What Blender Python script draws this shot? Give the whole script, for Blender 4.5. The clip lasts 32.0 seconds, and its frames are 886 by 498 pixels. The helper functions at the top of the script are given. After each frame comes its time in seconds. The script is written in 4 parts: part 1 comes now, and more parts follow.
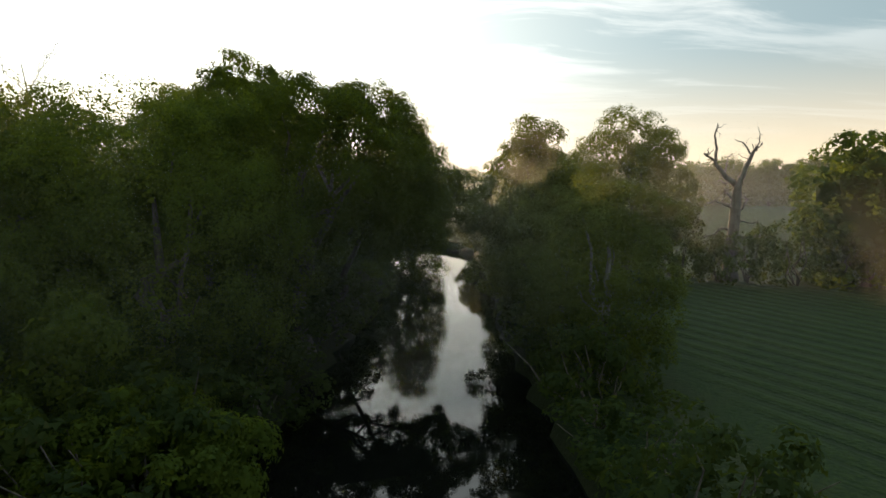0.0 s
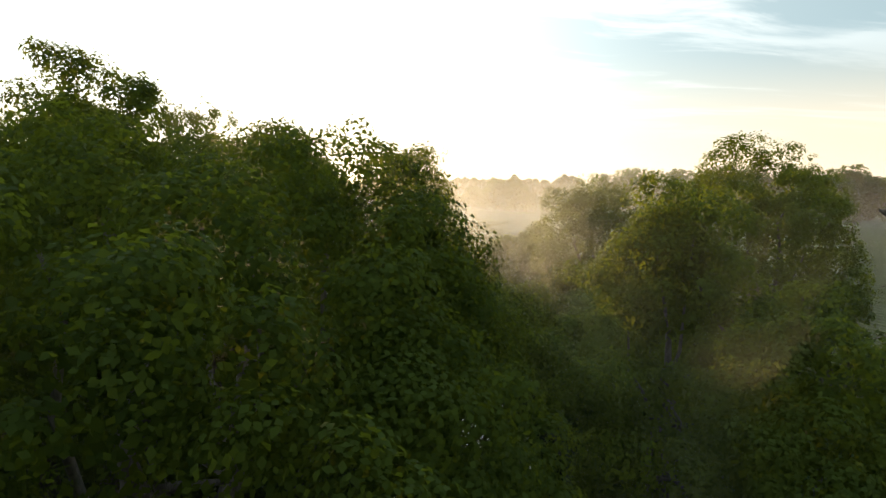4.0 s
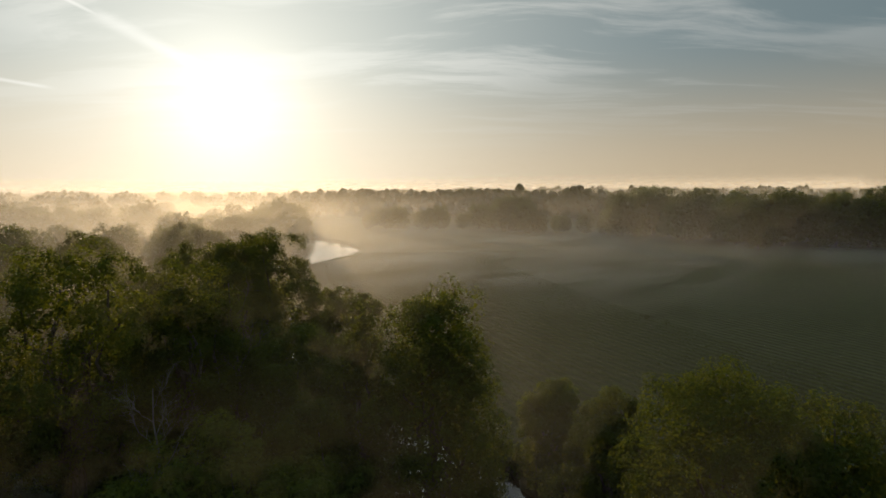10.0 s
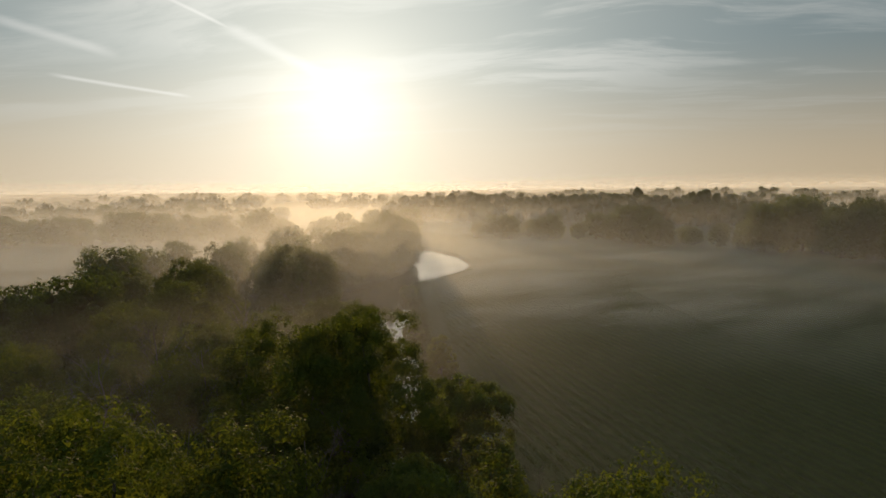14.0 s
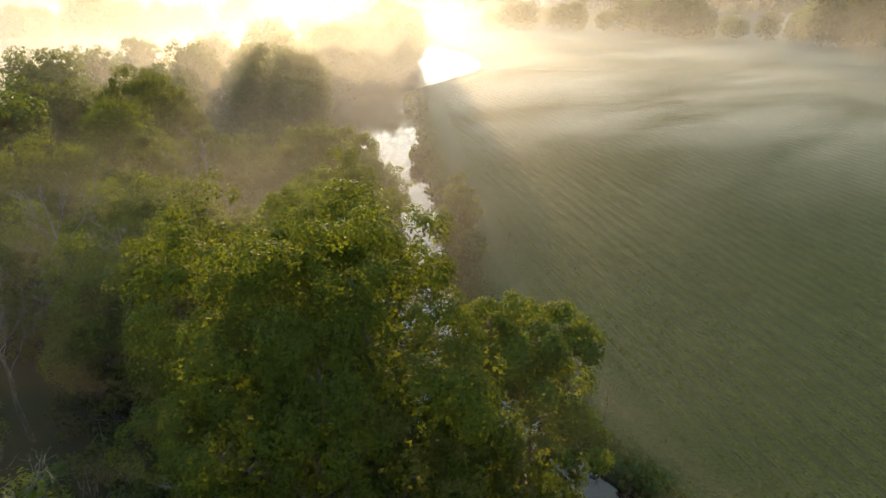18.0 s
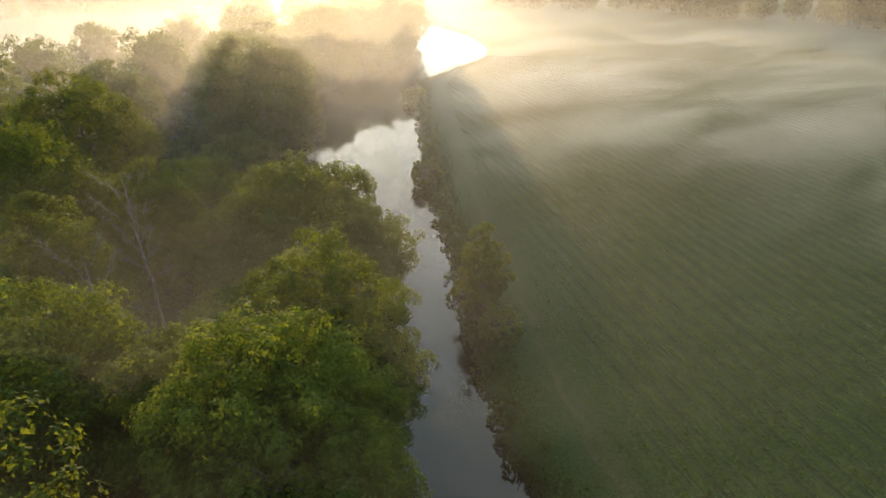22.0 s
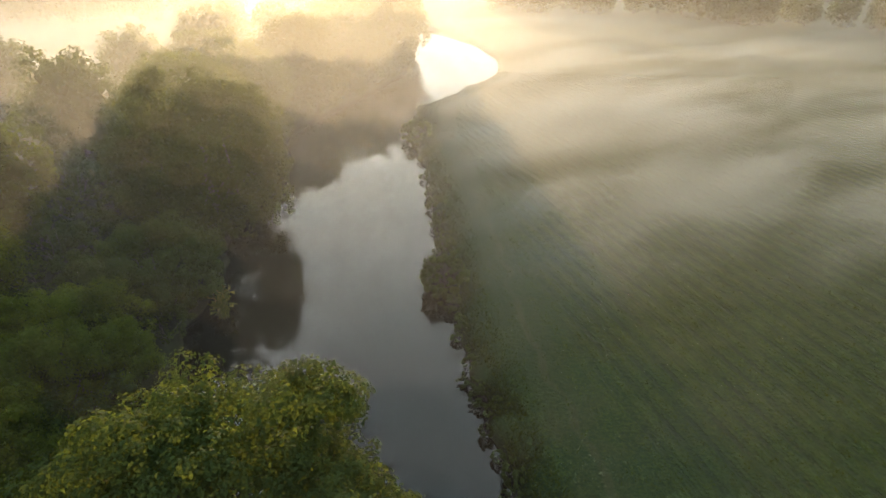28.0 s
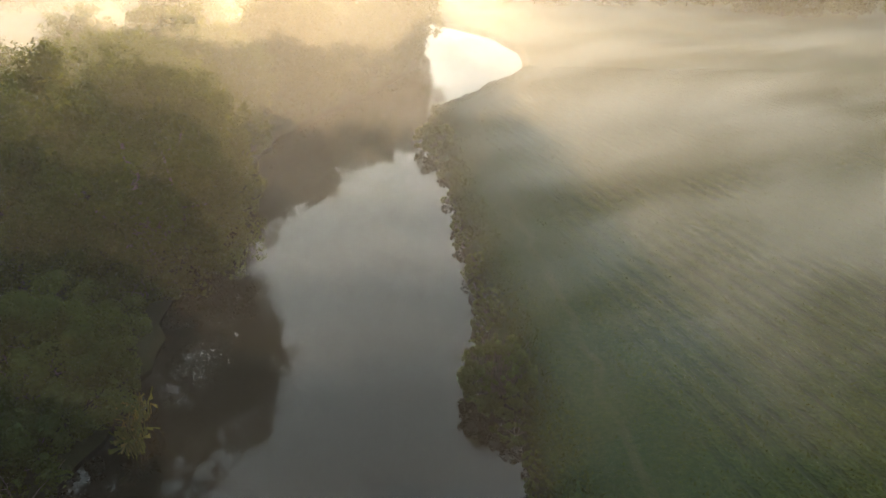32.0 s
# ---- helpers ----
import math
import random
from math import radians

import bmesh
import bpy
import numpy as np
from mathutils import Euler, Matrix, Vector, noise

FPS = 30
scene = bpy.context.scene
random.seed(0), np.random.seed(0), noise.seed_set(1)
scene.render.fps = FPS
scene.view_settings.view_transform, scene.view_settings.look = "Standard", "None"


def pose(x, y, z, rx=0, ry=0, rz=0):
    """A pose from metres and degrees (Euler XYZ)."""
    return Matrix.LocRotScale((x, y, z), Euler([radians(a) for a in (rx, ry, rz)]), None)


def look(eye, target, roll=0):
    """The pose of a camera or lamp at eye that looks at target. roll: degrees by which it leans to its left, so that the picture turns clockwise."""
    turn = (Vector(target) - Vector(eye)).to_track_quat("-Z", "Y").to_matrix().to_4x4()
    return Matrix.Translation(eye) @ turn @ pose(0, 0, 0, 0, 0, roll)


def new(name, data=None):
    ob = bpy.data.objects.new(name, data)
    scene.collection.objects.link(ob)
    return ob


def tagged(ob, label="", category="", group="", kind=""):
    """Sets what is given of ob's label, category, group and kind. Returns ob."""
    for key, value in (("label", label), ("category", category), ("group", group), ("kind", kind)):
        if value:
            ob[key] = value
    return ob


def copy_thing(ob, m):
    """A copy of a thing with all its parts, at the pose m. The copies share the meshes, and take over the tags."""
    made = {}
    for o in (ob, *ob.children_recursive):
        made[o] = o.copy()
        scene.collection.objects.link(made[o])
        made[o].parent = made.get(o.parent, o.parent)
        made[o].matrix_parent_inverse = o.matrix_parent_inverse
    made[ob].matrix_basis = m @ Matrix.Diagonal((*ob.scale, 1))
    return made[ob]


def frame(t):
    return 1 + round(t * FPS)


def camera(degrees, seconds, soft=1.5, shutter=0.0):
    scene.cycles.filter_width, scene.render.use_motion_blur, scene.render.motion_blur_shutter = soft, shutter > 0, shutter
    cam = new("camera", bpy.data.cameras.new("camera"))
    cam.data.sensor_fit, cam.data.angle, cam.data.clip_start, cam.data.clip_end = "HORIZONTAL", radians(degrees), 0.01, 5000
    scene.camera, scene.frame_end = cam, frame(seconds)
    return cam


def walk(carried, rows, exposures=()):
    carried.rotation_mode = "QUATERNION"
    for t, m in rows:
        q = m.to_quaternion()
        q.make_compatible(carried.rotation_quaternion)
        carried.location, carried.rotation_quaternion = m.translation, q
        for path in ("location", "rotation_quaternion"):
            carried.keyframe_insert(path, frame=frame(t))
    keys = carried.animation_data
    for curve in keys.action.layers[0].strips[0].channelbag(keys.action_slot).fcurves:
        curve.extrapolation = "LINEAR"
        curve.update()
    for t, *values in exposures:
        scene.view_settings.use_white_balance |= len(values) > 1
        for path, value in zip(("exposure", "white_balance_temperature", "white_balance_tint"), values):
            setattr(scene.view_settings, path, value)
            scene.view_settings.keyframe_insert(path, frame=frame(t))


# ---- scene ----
# Camera: t, x, y, z, pitch+90, roll, yaw
PATH = [
    (0.0, 2.96, -31.90, 10.44, 83.98, -0.00, 0.31),
    (0.5, 2.79, -29.44, 10.49, 83.98, -0.00, 0.31),
    (1.0, 2.55, -26.66, 10.60, 83.98, -0.00, 0.31),
    (1.5, 2.31, -24.08, 10.87, 84.08, 0.10, 0.30),
    (2.0, 1.99, -21.25, 11.19, 83.98, -0.00, 0.31),
    (2.5, 1.74, -18.63, 11.80, 83.98, -0.00, 0.31),
    (3.0, 1.52, -15.75, 12.86, 84.08, -0.01, 0.21),
    (3.5, 1.31, -13.09, 13.83, 84.08, -0.01, 0.21),
    (4.0, 1.01, -10.14, 14.88, 84.18, 0.08, 0.10),
    (4.5, 0.74, -7.35, 15.89, 84.18, 0.07, 0.00),
    (6.5, 0.00, 0.00, 20.00, 84.00, -0.00, 0.00),
    (7.0, -0.12, 1.89, 20.77, 84.00, 0.09, -0.11),
    (7.5, -0.24, 3.54, 21.56, 84.00, 0.09, -0.11),
    (8.0, -0.48, 5.07, 22.36, 84.00, 0.28, -0.23),
    (8.5, -0.60, 6.48, 23.06, 84.00, 0.28, -0.23),
    (9.0, -0.60, 8.01, 23.86, 84.00, 0.37, -0.34),
    (9.5, -0.72, 9.65, 24.54, 84.00, 0.46, -0.45),
    (10.0, -0.96, 11.78, 25.28, 84.10, 0.52, 0.15),
    (10.5, -1.20, 13.65, 25.93, 84.11, 0.62, 3.96),
    (11.0, -1.56, 15.68, 26.80, 84.17, 0.81, 8.66),
    (11.5, -2.04, 17.32, 27.47, 84.19, 0.82, 9.77),
    (12.0, -2.52, 19.21, 28.24, 84.19, 0.75, 10.08),
    (12.5, -3.00, 20.74, 29.04, 84.19, 0.86, 10.17),
    (13.0, -3.60, 22.62, 29.69, 84.19, 0.86, 10.17),
    (13.5, -3.96, 24.31, 29.75, 84.19, 0.76, 10.18),
    (15.5, -7.08, 35.05, 29.71, 80.69, 0.46, 10.21),
    (16.0, -7.68, 37.33, 29.59, 77.30, 0.37, 10.32),
    (16.5, -8.28, 39.61, 29.47, 74.00, 0.47, 10.31),
    (17.0, -8.88, 41.90, 29.47, 70.60, 0.48, 10.41),
    (17.5, -9.48, 43.94, 29.38, 67.80, 0.68, 10.39),
    (18.0, -10.08, 46.23, 29.38, 65.00, 0.78, 10.38),
    (18.5, -10.68, 48.53, 29.38, 62.90, 0.78, 10.38),
    (19.0, -11.40, 50.95, 29.49, 62.90, 0.68, 10.39),
    (19.5, -12.00, 53.12, 29.50, 62.90, 0.78, 10.38),
    (20.0, -12.72, 55.55, 29.61, 62.90, 0.77, 10.28),
    (20.5, -13.32, 57.72, 29.62, 62.80, 0.77, 10.28),
    (21.0, -14.04, 60.15, 29.73, 62.79, 0.76, 10.18),
    (21.5, -14.64, 62.32, 29.74, 62.79, 0.75, 10.08),
    (22.0, -15.36, 64.73, 29.73, 62.79, 0.74, 9.98),
    (22.5, -15.96, 67.02, 29.73, 62.79, 0.74, 9.98),
    (23.0, -16.68, 69.45, 29.83, 62.79, 0.73, 9.88),
    (23.5, -17.40, 71.62, 29.85, 62.79, 0.72, 9.78),
    (24.0, -18.00, 74.15, 29.82, 62.79, 0.71, 9.68),
    (24.5, -18.72, 76.46, 29.94, 62.79, 0.71, 9.68),
    (25.0, -19.44, 78.87, 29.93, 62.78, 0.70, 9.58),
    (25.5, -20.04, 81.04, 29.94, 62.78, 0.69, 9.48),
    (27.5, -22.80, 91.09, 29.13, 62.78, 0.66, 9.18),
    (28.0, -23.52, 93.67, 28.37, 62.78, 0.66, 9.18),
    (28.5, -24.24, 96.02, 27.77, 62.78, 0.65, 9.08),
    (29.0, -24.96, 98.71, 27.00, 62.88, 0.66, 9.18),
    (29.5, -25.80, 101.06, 26.39, 62.88, 0.67, 9.28),
    (30.0, -26.64, 103.65, 25.76, 62.88, 0.67, 9.28),
    (30.5, -27.36, 106.00, 25.15, 62.88, 0.57, 9.29),
    (31.0, -28.08, 108.59, 24.51, 62.88, 0.57, 9.29),
    (31.5, -28.92, 110.94, 23.91, 62.88, 0.57, 9.29),
    (32.0, -29.64, 113.15, 23.19, 62.88, 0.57, 9.29),
]
cam = camera(72.4, 32.0)
EXPOSURE = [(0, 0.25), (3, 0.6), (4.5, 0.6), (6.5, -0.7), (13, -1.05), (16, -1.1), (18.5, 1.25), (21, 0.95), (25, 0.8), (28, 0.72), (32, 0.58)]
walk(cam, [(t, pose(*p)) for t, *p in PATH], EXPOSURE)

scene.cycles.transparent_max_bounces = 64

# ---- light: low morning sun through haze ----
SUN_AZ, SUN_EL = radians(-19.3), radians(7.0)      # azimuth from +y towards +x
SUN_DIR = Vector((math.sin(SUN_AZ) * math.cos(SUN_EL), math.cos(SUN_AZ) * math.cos(SUN_EL), math.sin(SUN_EL)))
lamp = bpy.data.lights.new("sun", "SUN")
lamp.energy, lamp.angle, lamp.color = 5.0, radians(0.6), (1.0, 0.68, 0.35)
sun = new("sun", lamp)
sun.matrix_world = look((0, 0, 60), Vector((0, 0, 60)) - SUN_DIR)


class Nodes:
    """Short way to write a node tree."""

    def __init__(self, tree):
        self.t = tree
        tree.nodes.clear()

    def add(self, kind, **values):
        n = self.t.nodes.new(kind)
        for key, v in values.items():
            n.inputs[int(key[1:]) if key[0] == "i" and key[1:].isdigit() else key].default_value = v
        return n

    def join(self, a, out, b, inp):
        self.t.links.new(a.outputs[out], b.inputs[inp])

    def math(self, op, a, b=None, clamp=False):
        n = self.t.nodes.new("ShaderNodeMath")
        n.operation, n.use_clamp = op, clamp
        for i, v in enumerate((a, b)):
            if v is None:
                continue
            if isinstance(v, (int, float)):
                n.inputs[i].default_value = v
            else:
                self.t.links.new(v, n.inputs[i])
        return n.outputs[0]

    def smooth(self, v, lo, hi, to0=0.0, to1=1.0):
        n = self.t.nodes.new("ShaderNodeMapRange")
        n.interpolation_type = "SMOOTHSTEP"
        self.t.links.new(v, n.inputs[0])
        for i, x in enumerate((lo, hi, to0, to1)):
            n.inputs[i + 1].default_value = x
        return n.outputs[0]

    def noise(self, vec, scale, detail=3.0, rough=0.55, stretch=(1, 1, 1), turn=0.0):
        m = self.t.nodes.new("ShaderNodeMapping")
        m.inputs["Scale"].default_value = stretch
        m.inputs["Rotation"].default_value = (0, 0, turn)
        self.t.links.new(vec, m.inputs[0])
        n = self.t.nodes.new("ShaderNodeTexNoise")
        n.inputs["Scale"].default_value, n.inputs["Detail"].default_value, n.inputs["Roughness"].default_value = scale, detail, rough
        self.t.links.new(m.outputs[0], n.inputs["Vector"])
        return n.outputs["Fac"]

    def turned(self, vec, angle):
        m = self.t.nodes.new("ShaderNodeMapping")
        m.inputs["Rotation"].default_value = (0, 0, angle)
        self.t.links.new(vec, m.inputs[0])
        return m.outputs[0]

    def mix(self, fac, a, b, blend="MIX"):
        n = self.t.nodes.new("ShaderNodeMix")
        n.data_type, n.blend_type = "RGBA", blend
        for i, v in ((0, fac), (6, a), (7, b)):
            if isinstance(v, (int, float)):
                n.inputs[i].default_value = v
            elif isinstance(v, tuple):
                n.inputs[i].default_value = (*v, 1.0)
            else:
                self.t.links.new(v, n.inputs[i])
        return n.outputs[2]


world = bpy.data.worlds.new("morning_sky")
scene.world = world
world.use_nodes = True
w = Nodes(world.node_tree)
sky = w.add("ShaderNodeTexSky")
sky.sky_type, sky.sun_disc, sky.sun_elevation, sky.sun_rotation = "NISHITA", False, SUN_EL, SUN_AZ
sky.air_density, sky.dust_density, sky.ozone_density = 1.0, 0.8, 1.5
co = w.add("ShaderNodeTexCoord")
dot = w.add("ShaderNodeVectorMath")
dot.operation = "DOT_PRODUCT"
w.join(co, "Generated", dot, 0)
dot.inputs[1].default_value = SUN_DIR
cosang = w.math("MAXIMUM", dot.outputs["Value"], 0.0)
# aureole of the sun in thin mist, wide and narrow
wide = w.math("ADD", w.math("MULTIPLY", w.math("POWER", cosang, 7.0), 4.4), w.math("MULTIPLY", w.math("POWER", cosang, 24.0), 3.6))
narrow = w.math("MULTIPLY", w.math("POWER", cosang, 200.0), 4.0)
sep = w.add("ShaderNodeSeparateXYZ")
w.join(co, "Generated", sep, 0)
# high cirrus: streaks laid on a plane far above
up = w.math("ADD", w.math("MAXIMUM", sep.outputs[2], 0.0), 0.10)
comb = w.add("ShaderNodeCombineXYZ")
w.t.links.new(w.math("DIVIDE", sep.outputs[0], up), comb.inputs[0])
w.t.links.new(w.math("DIVIDE", sep.outputs[1], up), comb.inputs[1])
warp = w.noise(comb.outputs[0], 0.5, 2.0)
wv = w.add("ShaderNodeVectorMath")
wv.operation = "ADD"
w.join(comb, 0, wv, 0)
w.t.links.new(w.math("MULTIPLY", warp, 1.1), wv.inputs[1])
streak = w.noise(wv.outputs[0], 1.5, 7.0, 0.62, (0.35, 1.5, 1), -0.75)
patch = w.noise(comb.outputs[0], 0.5, 3.0, 0.5)
cloud = w.math("MULTIPLY", w.smooth(streak, 0.44, 0.64), w.smooth(patch, 0.30, 0.62, 0.25, 1.0))
cloud = w.math("MULTIPLY", cloud, w.smooth(sep.outputs[2], 0.04, 0.2))
haze = w.smooth(sep.outputs[2], -0.03, 0.22, 1.0, 0.0)
base = w.mix(0.90, sky.outputs[0], (2.0, 2.65, 2.85))
base = w.mix(w.math("MULTIPLY", haze, 0.9), base, (6.9, 5.3, 3.3))
base = w.mix(w.math("MULTIPLY", cloud, 0.62), base, (6.7, 6.8, 6.5))


def trail(normal, middle, reach, width, share):
    """An aircraft trail: a thin band of the sky along a great circle."""
    a, b = w.add("ShaderNodeVectorMath"), w.add("ShaderNodeVectorMath")
    a.operation = b.operation = "DOT_PRODUCT"
    for node, v in ((a, normal), (b, middle)):
        w.join(co, "Generated", node, 0)
        node.inputs[1].default_value = v
    side = w.math("ABSOLUTE", w.math("ADD", a.outputs["Value"], w.math("MULTIPLY", w.math("SUBTRACT", streak, 0.5), width * 0.8)))
    k = w.math("MULTIPLY", w.smooth(side, 0.0, width, 1.0, 0.0), w.smooth(b.outputs["Value"], reach - 0.0015, reach + 0.0012))
    return w.math("MULTIPLY", k, share)


trails = w.math("MAXIMUM", trail((-0.180, 0.047, -0.983), (-0.600, 0.786, 0.148), 0.9968, 0.004, 0.5), trail((-0.444, 0.004, -0.896), (-0.505, 0.8245, 0.254), 0.9989, 0.004, 0.6))
trails = w.math("MAXIMUM", trails, trail((-0.307, -0.007, -0.952), (-0.655, 0.727, 0.206), 0.998, 0.010, 0.35))
trails = w.math("MAXIMUM", trails, trail((-0.4605, -0.0076, -0.8876), (-0.411, 0.888, 0.2055), 0.9968, 0.014, 0.35))
base = w.mix(trails, base, (8.0, 8.0, 7.8))
vm = w.add("ShaderNodeVectorMath")
vm.operation = "SCALE"
vm.inputs[0].default_value = (1.0, 0.97, 0.84)
w.t.links.new(w.math("ADD", wide, narrow), vm.inputs["Scale"])
# sky above the view brightened, an unseen boost for its reflection in the river
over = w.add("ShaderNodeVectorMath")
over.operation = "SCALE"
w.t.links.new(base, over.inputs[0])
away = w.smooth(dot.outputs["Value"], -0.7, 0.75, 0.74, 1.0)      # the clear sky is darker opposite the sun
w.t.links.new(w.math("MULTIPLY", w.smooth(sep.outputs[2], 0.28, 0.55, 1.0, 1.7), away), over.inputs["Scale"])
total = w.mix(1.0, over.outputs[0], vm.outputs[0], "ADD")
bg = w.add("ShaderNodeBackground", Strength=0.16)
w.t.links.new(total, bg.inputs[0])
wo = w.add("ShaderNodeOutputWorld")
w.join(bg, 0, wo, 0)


# ---- materials ----
def material(name):
    m = bpy.data.materials.new(name)
    m.use_nodes = True
    n = Nodes(m.node_tree)
    return m, n


def leaf_material(name, dark, light, autumn, share):
    m, n = material(name)
    geo, info = n.add("ShaderNodeNewGeometry"), n.add("ShaderNodeObjectInfo")
    rnd = geo.outputs["Random Per Island"]
    col = n.mix(n.math("ADD", n.math("MULTIPLY", rnd, 0.36), 0.2), dark, light)
    big = n.noise(geo.outputs["Position"], 0.35, 2.0)
    tuft = n.noise(geo.outputs["Position"], 1.6, 2.0)
    col = n.mix(n.smooth(tuft, 0.38, 0.66, 0.0, 0.45), col, light)
    col = n.mix(n.smooth(big, 0.35, 0.65, 0.0, 0.5), col, light)
    pick = n.smooth(n.math("ADD", n.math("ADD", n.math("MULTIPLY", rnd, 0.4), n.math("MULTIPLY", tuft, 0.5)), n.math("MULTIPLY", big, 0.4)), 1.0 - share, 1.2 - share)
    col = n.mix(pick, col, autumn)
    hue = n.add("ShaderNodeHueSaturation")
    n.t.links.new(col, hue.inputs["Color"])
    n.t.links.new(n.math("ADD", n.math("MULTIPLY", info.outputs["Random"], 0.4), 0.8), hue.inputs["Value"])
    bsdf = n.add("ShaderNodeBsdfPrincipled", Roughness=0.6)
    bsdf.inputs["Specular IOR Level"].default_value = 0.05
    face = n.mix(1.0, hue.outputs[0], (0.72, 0.74, 0.70), "MULTIPLY")
    n.t.links.new(face, bsdf.inputs["Base Color"])
    tr = n.add("ShaderNodeBsdfTranslucent")
    bright = n.mix(1.0, hue.outputs[0], (1.8, 1.42, 0.55), "MULTIPLY")
    n.t.links.new(bright, tr.inputs["Color"])
    ms = n.add("ShaderNodeMixShader", i0=0.55)
    n.join(bsdf, 0, ms, 1)
    n.join(tr, 0, ms, 2)
    out = n.add("ShaderNodeOutputMaterial")
    n.join(ms, 0, out, 0)
    return m


OAK = leaf_material("oak_leaves", (0.036, 0.066, 0.015), (0.105, 0.150, 0.026), (0.13, 0.15, 0.02), -0.1)
ASH = leaf_material("ash_leaves", (0.038, 0.066, 0.016), (0.095, 0.132, 0.026), (0.16, 0.16, 0.03), 0.0)
WILLOW = leaf_material("willow_leaves", (0.042, 0.075, 0.027), (0.10, 0.145, 0.05), (0.14, 0.14, 0.03), -0.15)
HEDGE = leaf_material("bramble_leaves", (0.03, 0.055, 0.02), (0.06, 0.09, 0.03), (0.10, 0.08, 0.04), 0.12)
FAR = leaf_material("distant_leaves", (0.034, 0.064, 0.018), (0.08, 0.125, 0.03), (0.14, 0.12, 0.02), 0.08)


def bark_material(name, c1, c2):
    m, n = material(name)
    tc = n.add("ShaderNodeTexCoord")
    a = n.noise(tc.outputs["Object"], 6.0, 5.0, 0.6, (1, 1, 0.25))
    b = n.noise(tc.outputs["Object"], 0.8, 3.0)
    col = n.mix(n.smooth(a, 0.35, 0.65), c1, c2)
    col = n.mix(n.smooth(b, 0.5, 0.7, 0.0, 0.5), col, (0.07, 0.085, 0.045))
    bsdf = n.add("ShaderNodeBsdfPrincipled", Roughness=0.9)
    n.t.links.new(col, bsdf.inputs["Base Color"])
    bump = n.add("ShaderNodeBump", Strength=0.6, Distance=0.04)
    n.t.links.new(a, bump.inputs["Height"])
    n.join(bump, 0, bsdf, "Normal")
    out = n.add("ShaderNodeOutputMaterial")
    n.join(bsdf, 0, out, 0)
    return m


BARK = bark_material("bark", (0.05, 0.04, 0.03), (0.13, 0.11, 0.085))
PALE_BARK = bark_material("pale_bark", (0.08, 0.075, 0.065), (0.17, 0.16, 0.14))
DEAD_WOOD = bark_material("dead_wood", (0.07, 0.06, 0.05), (0.17, 0.15, 0.13))


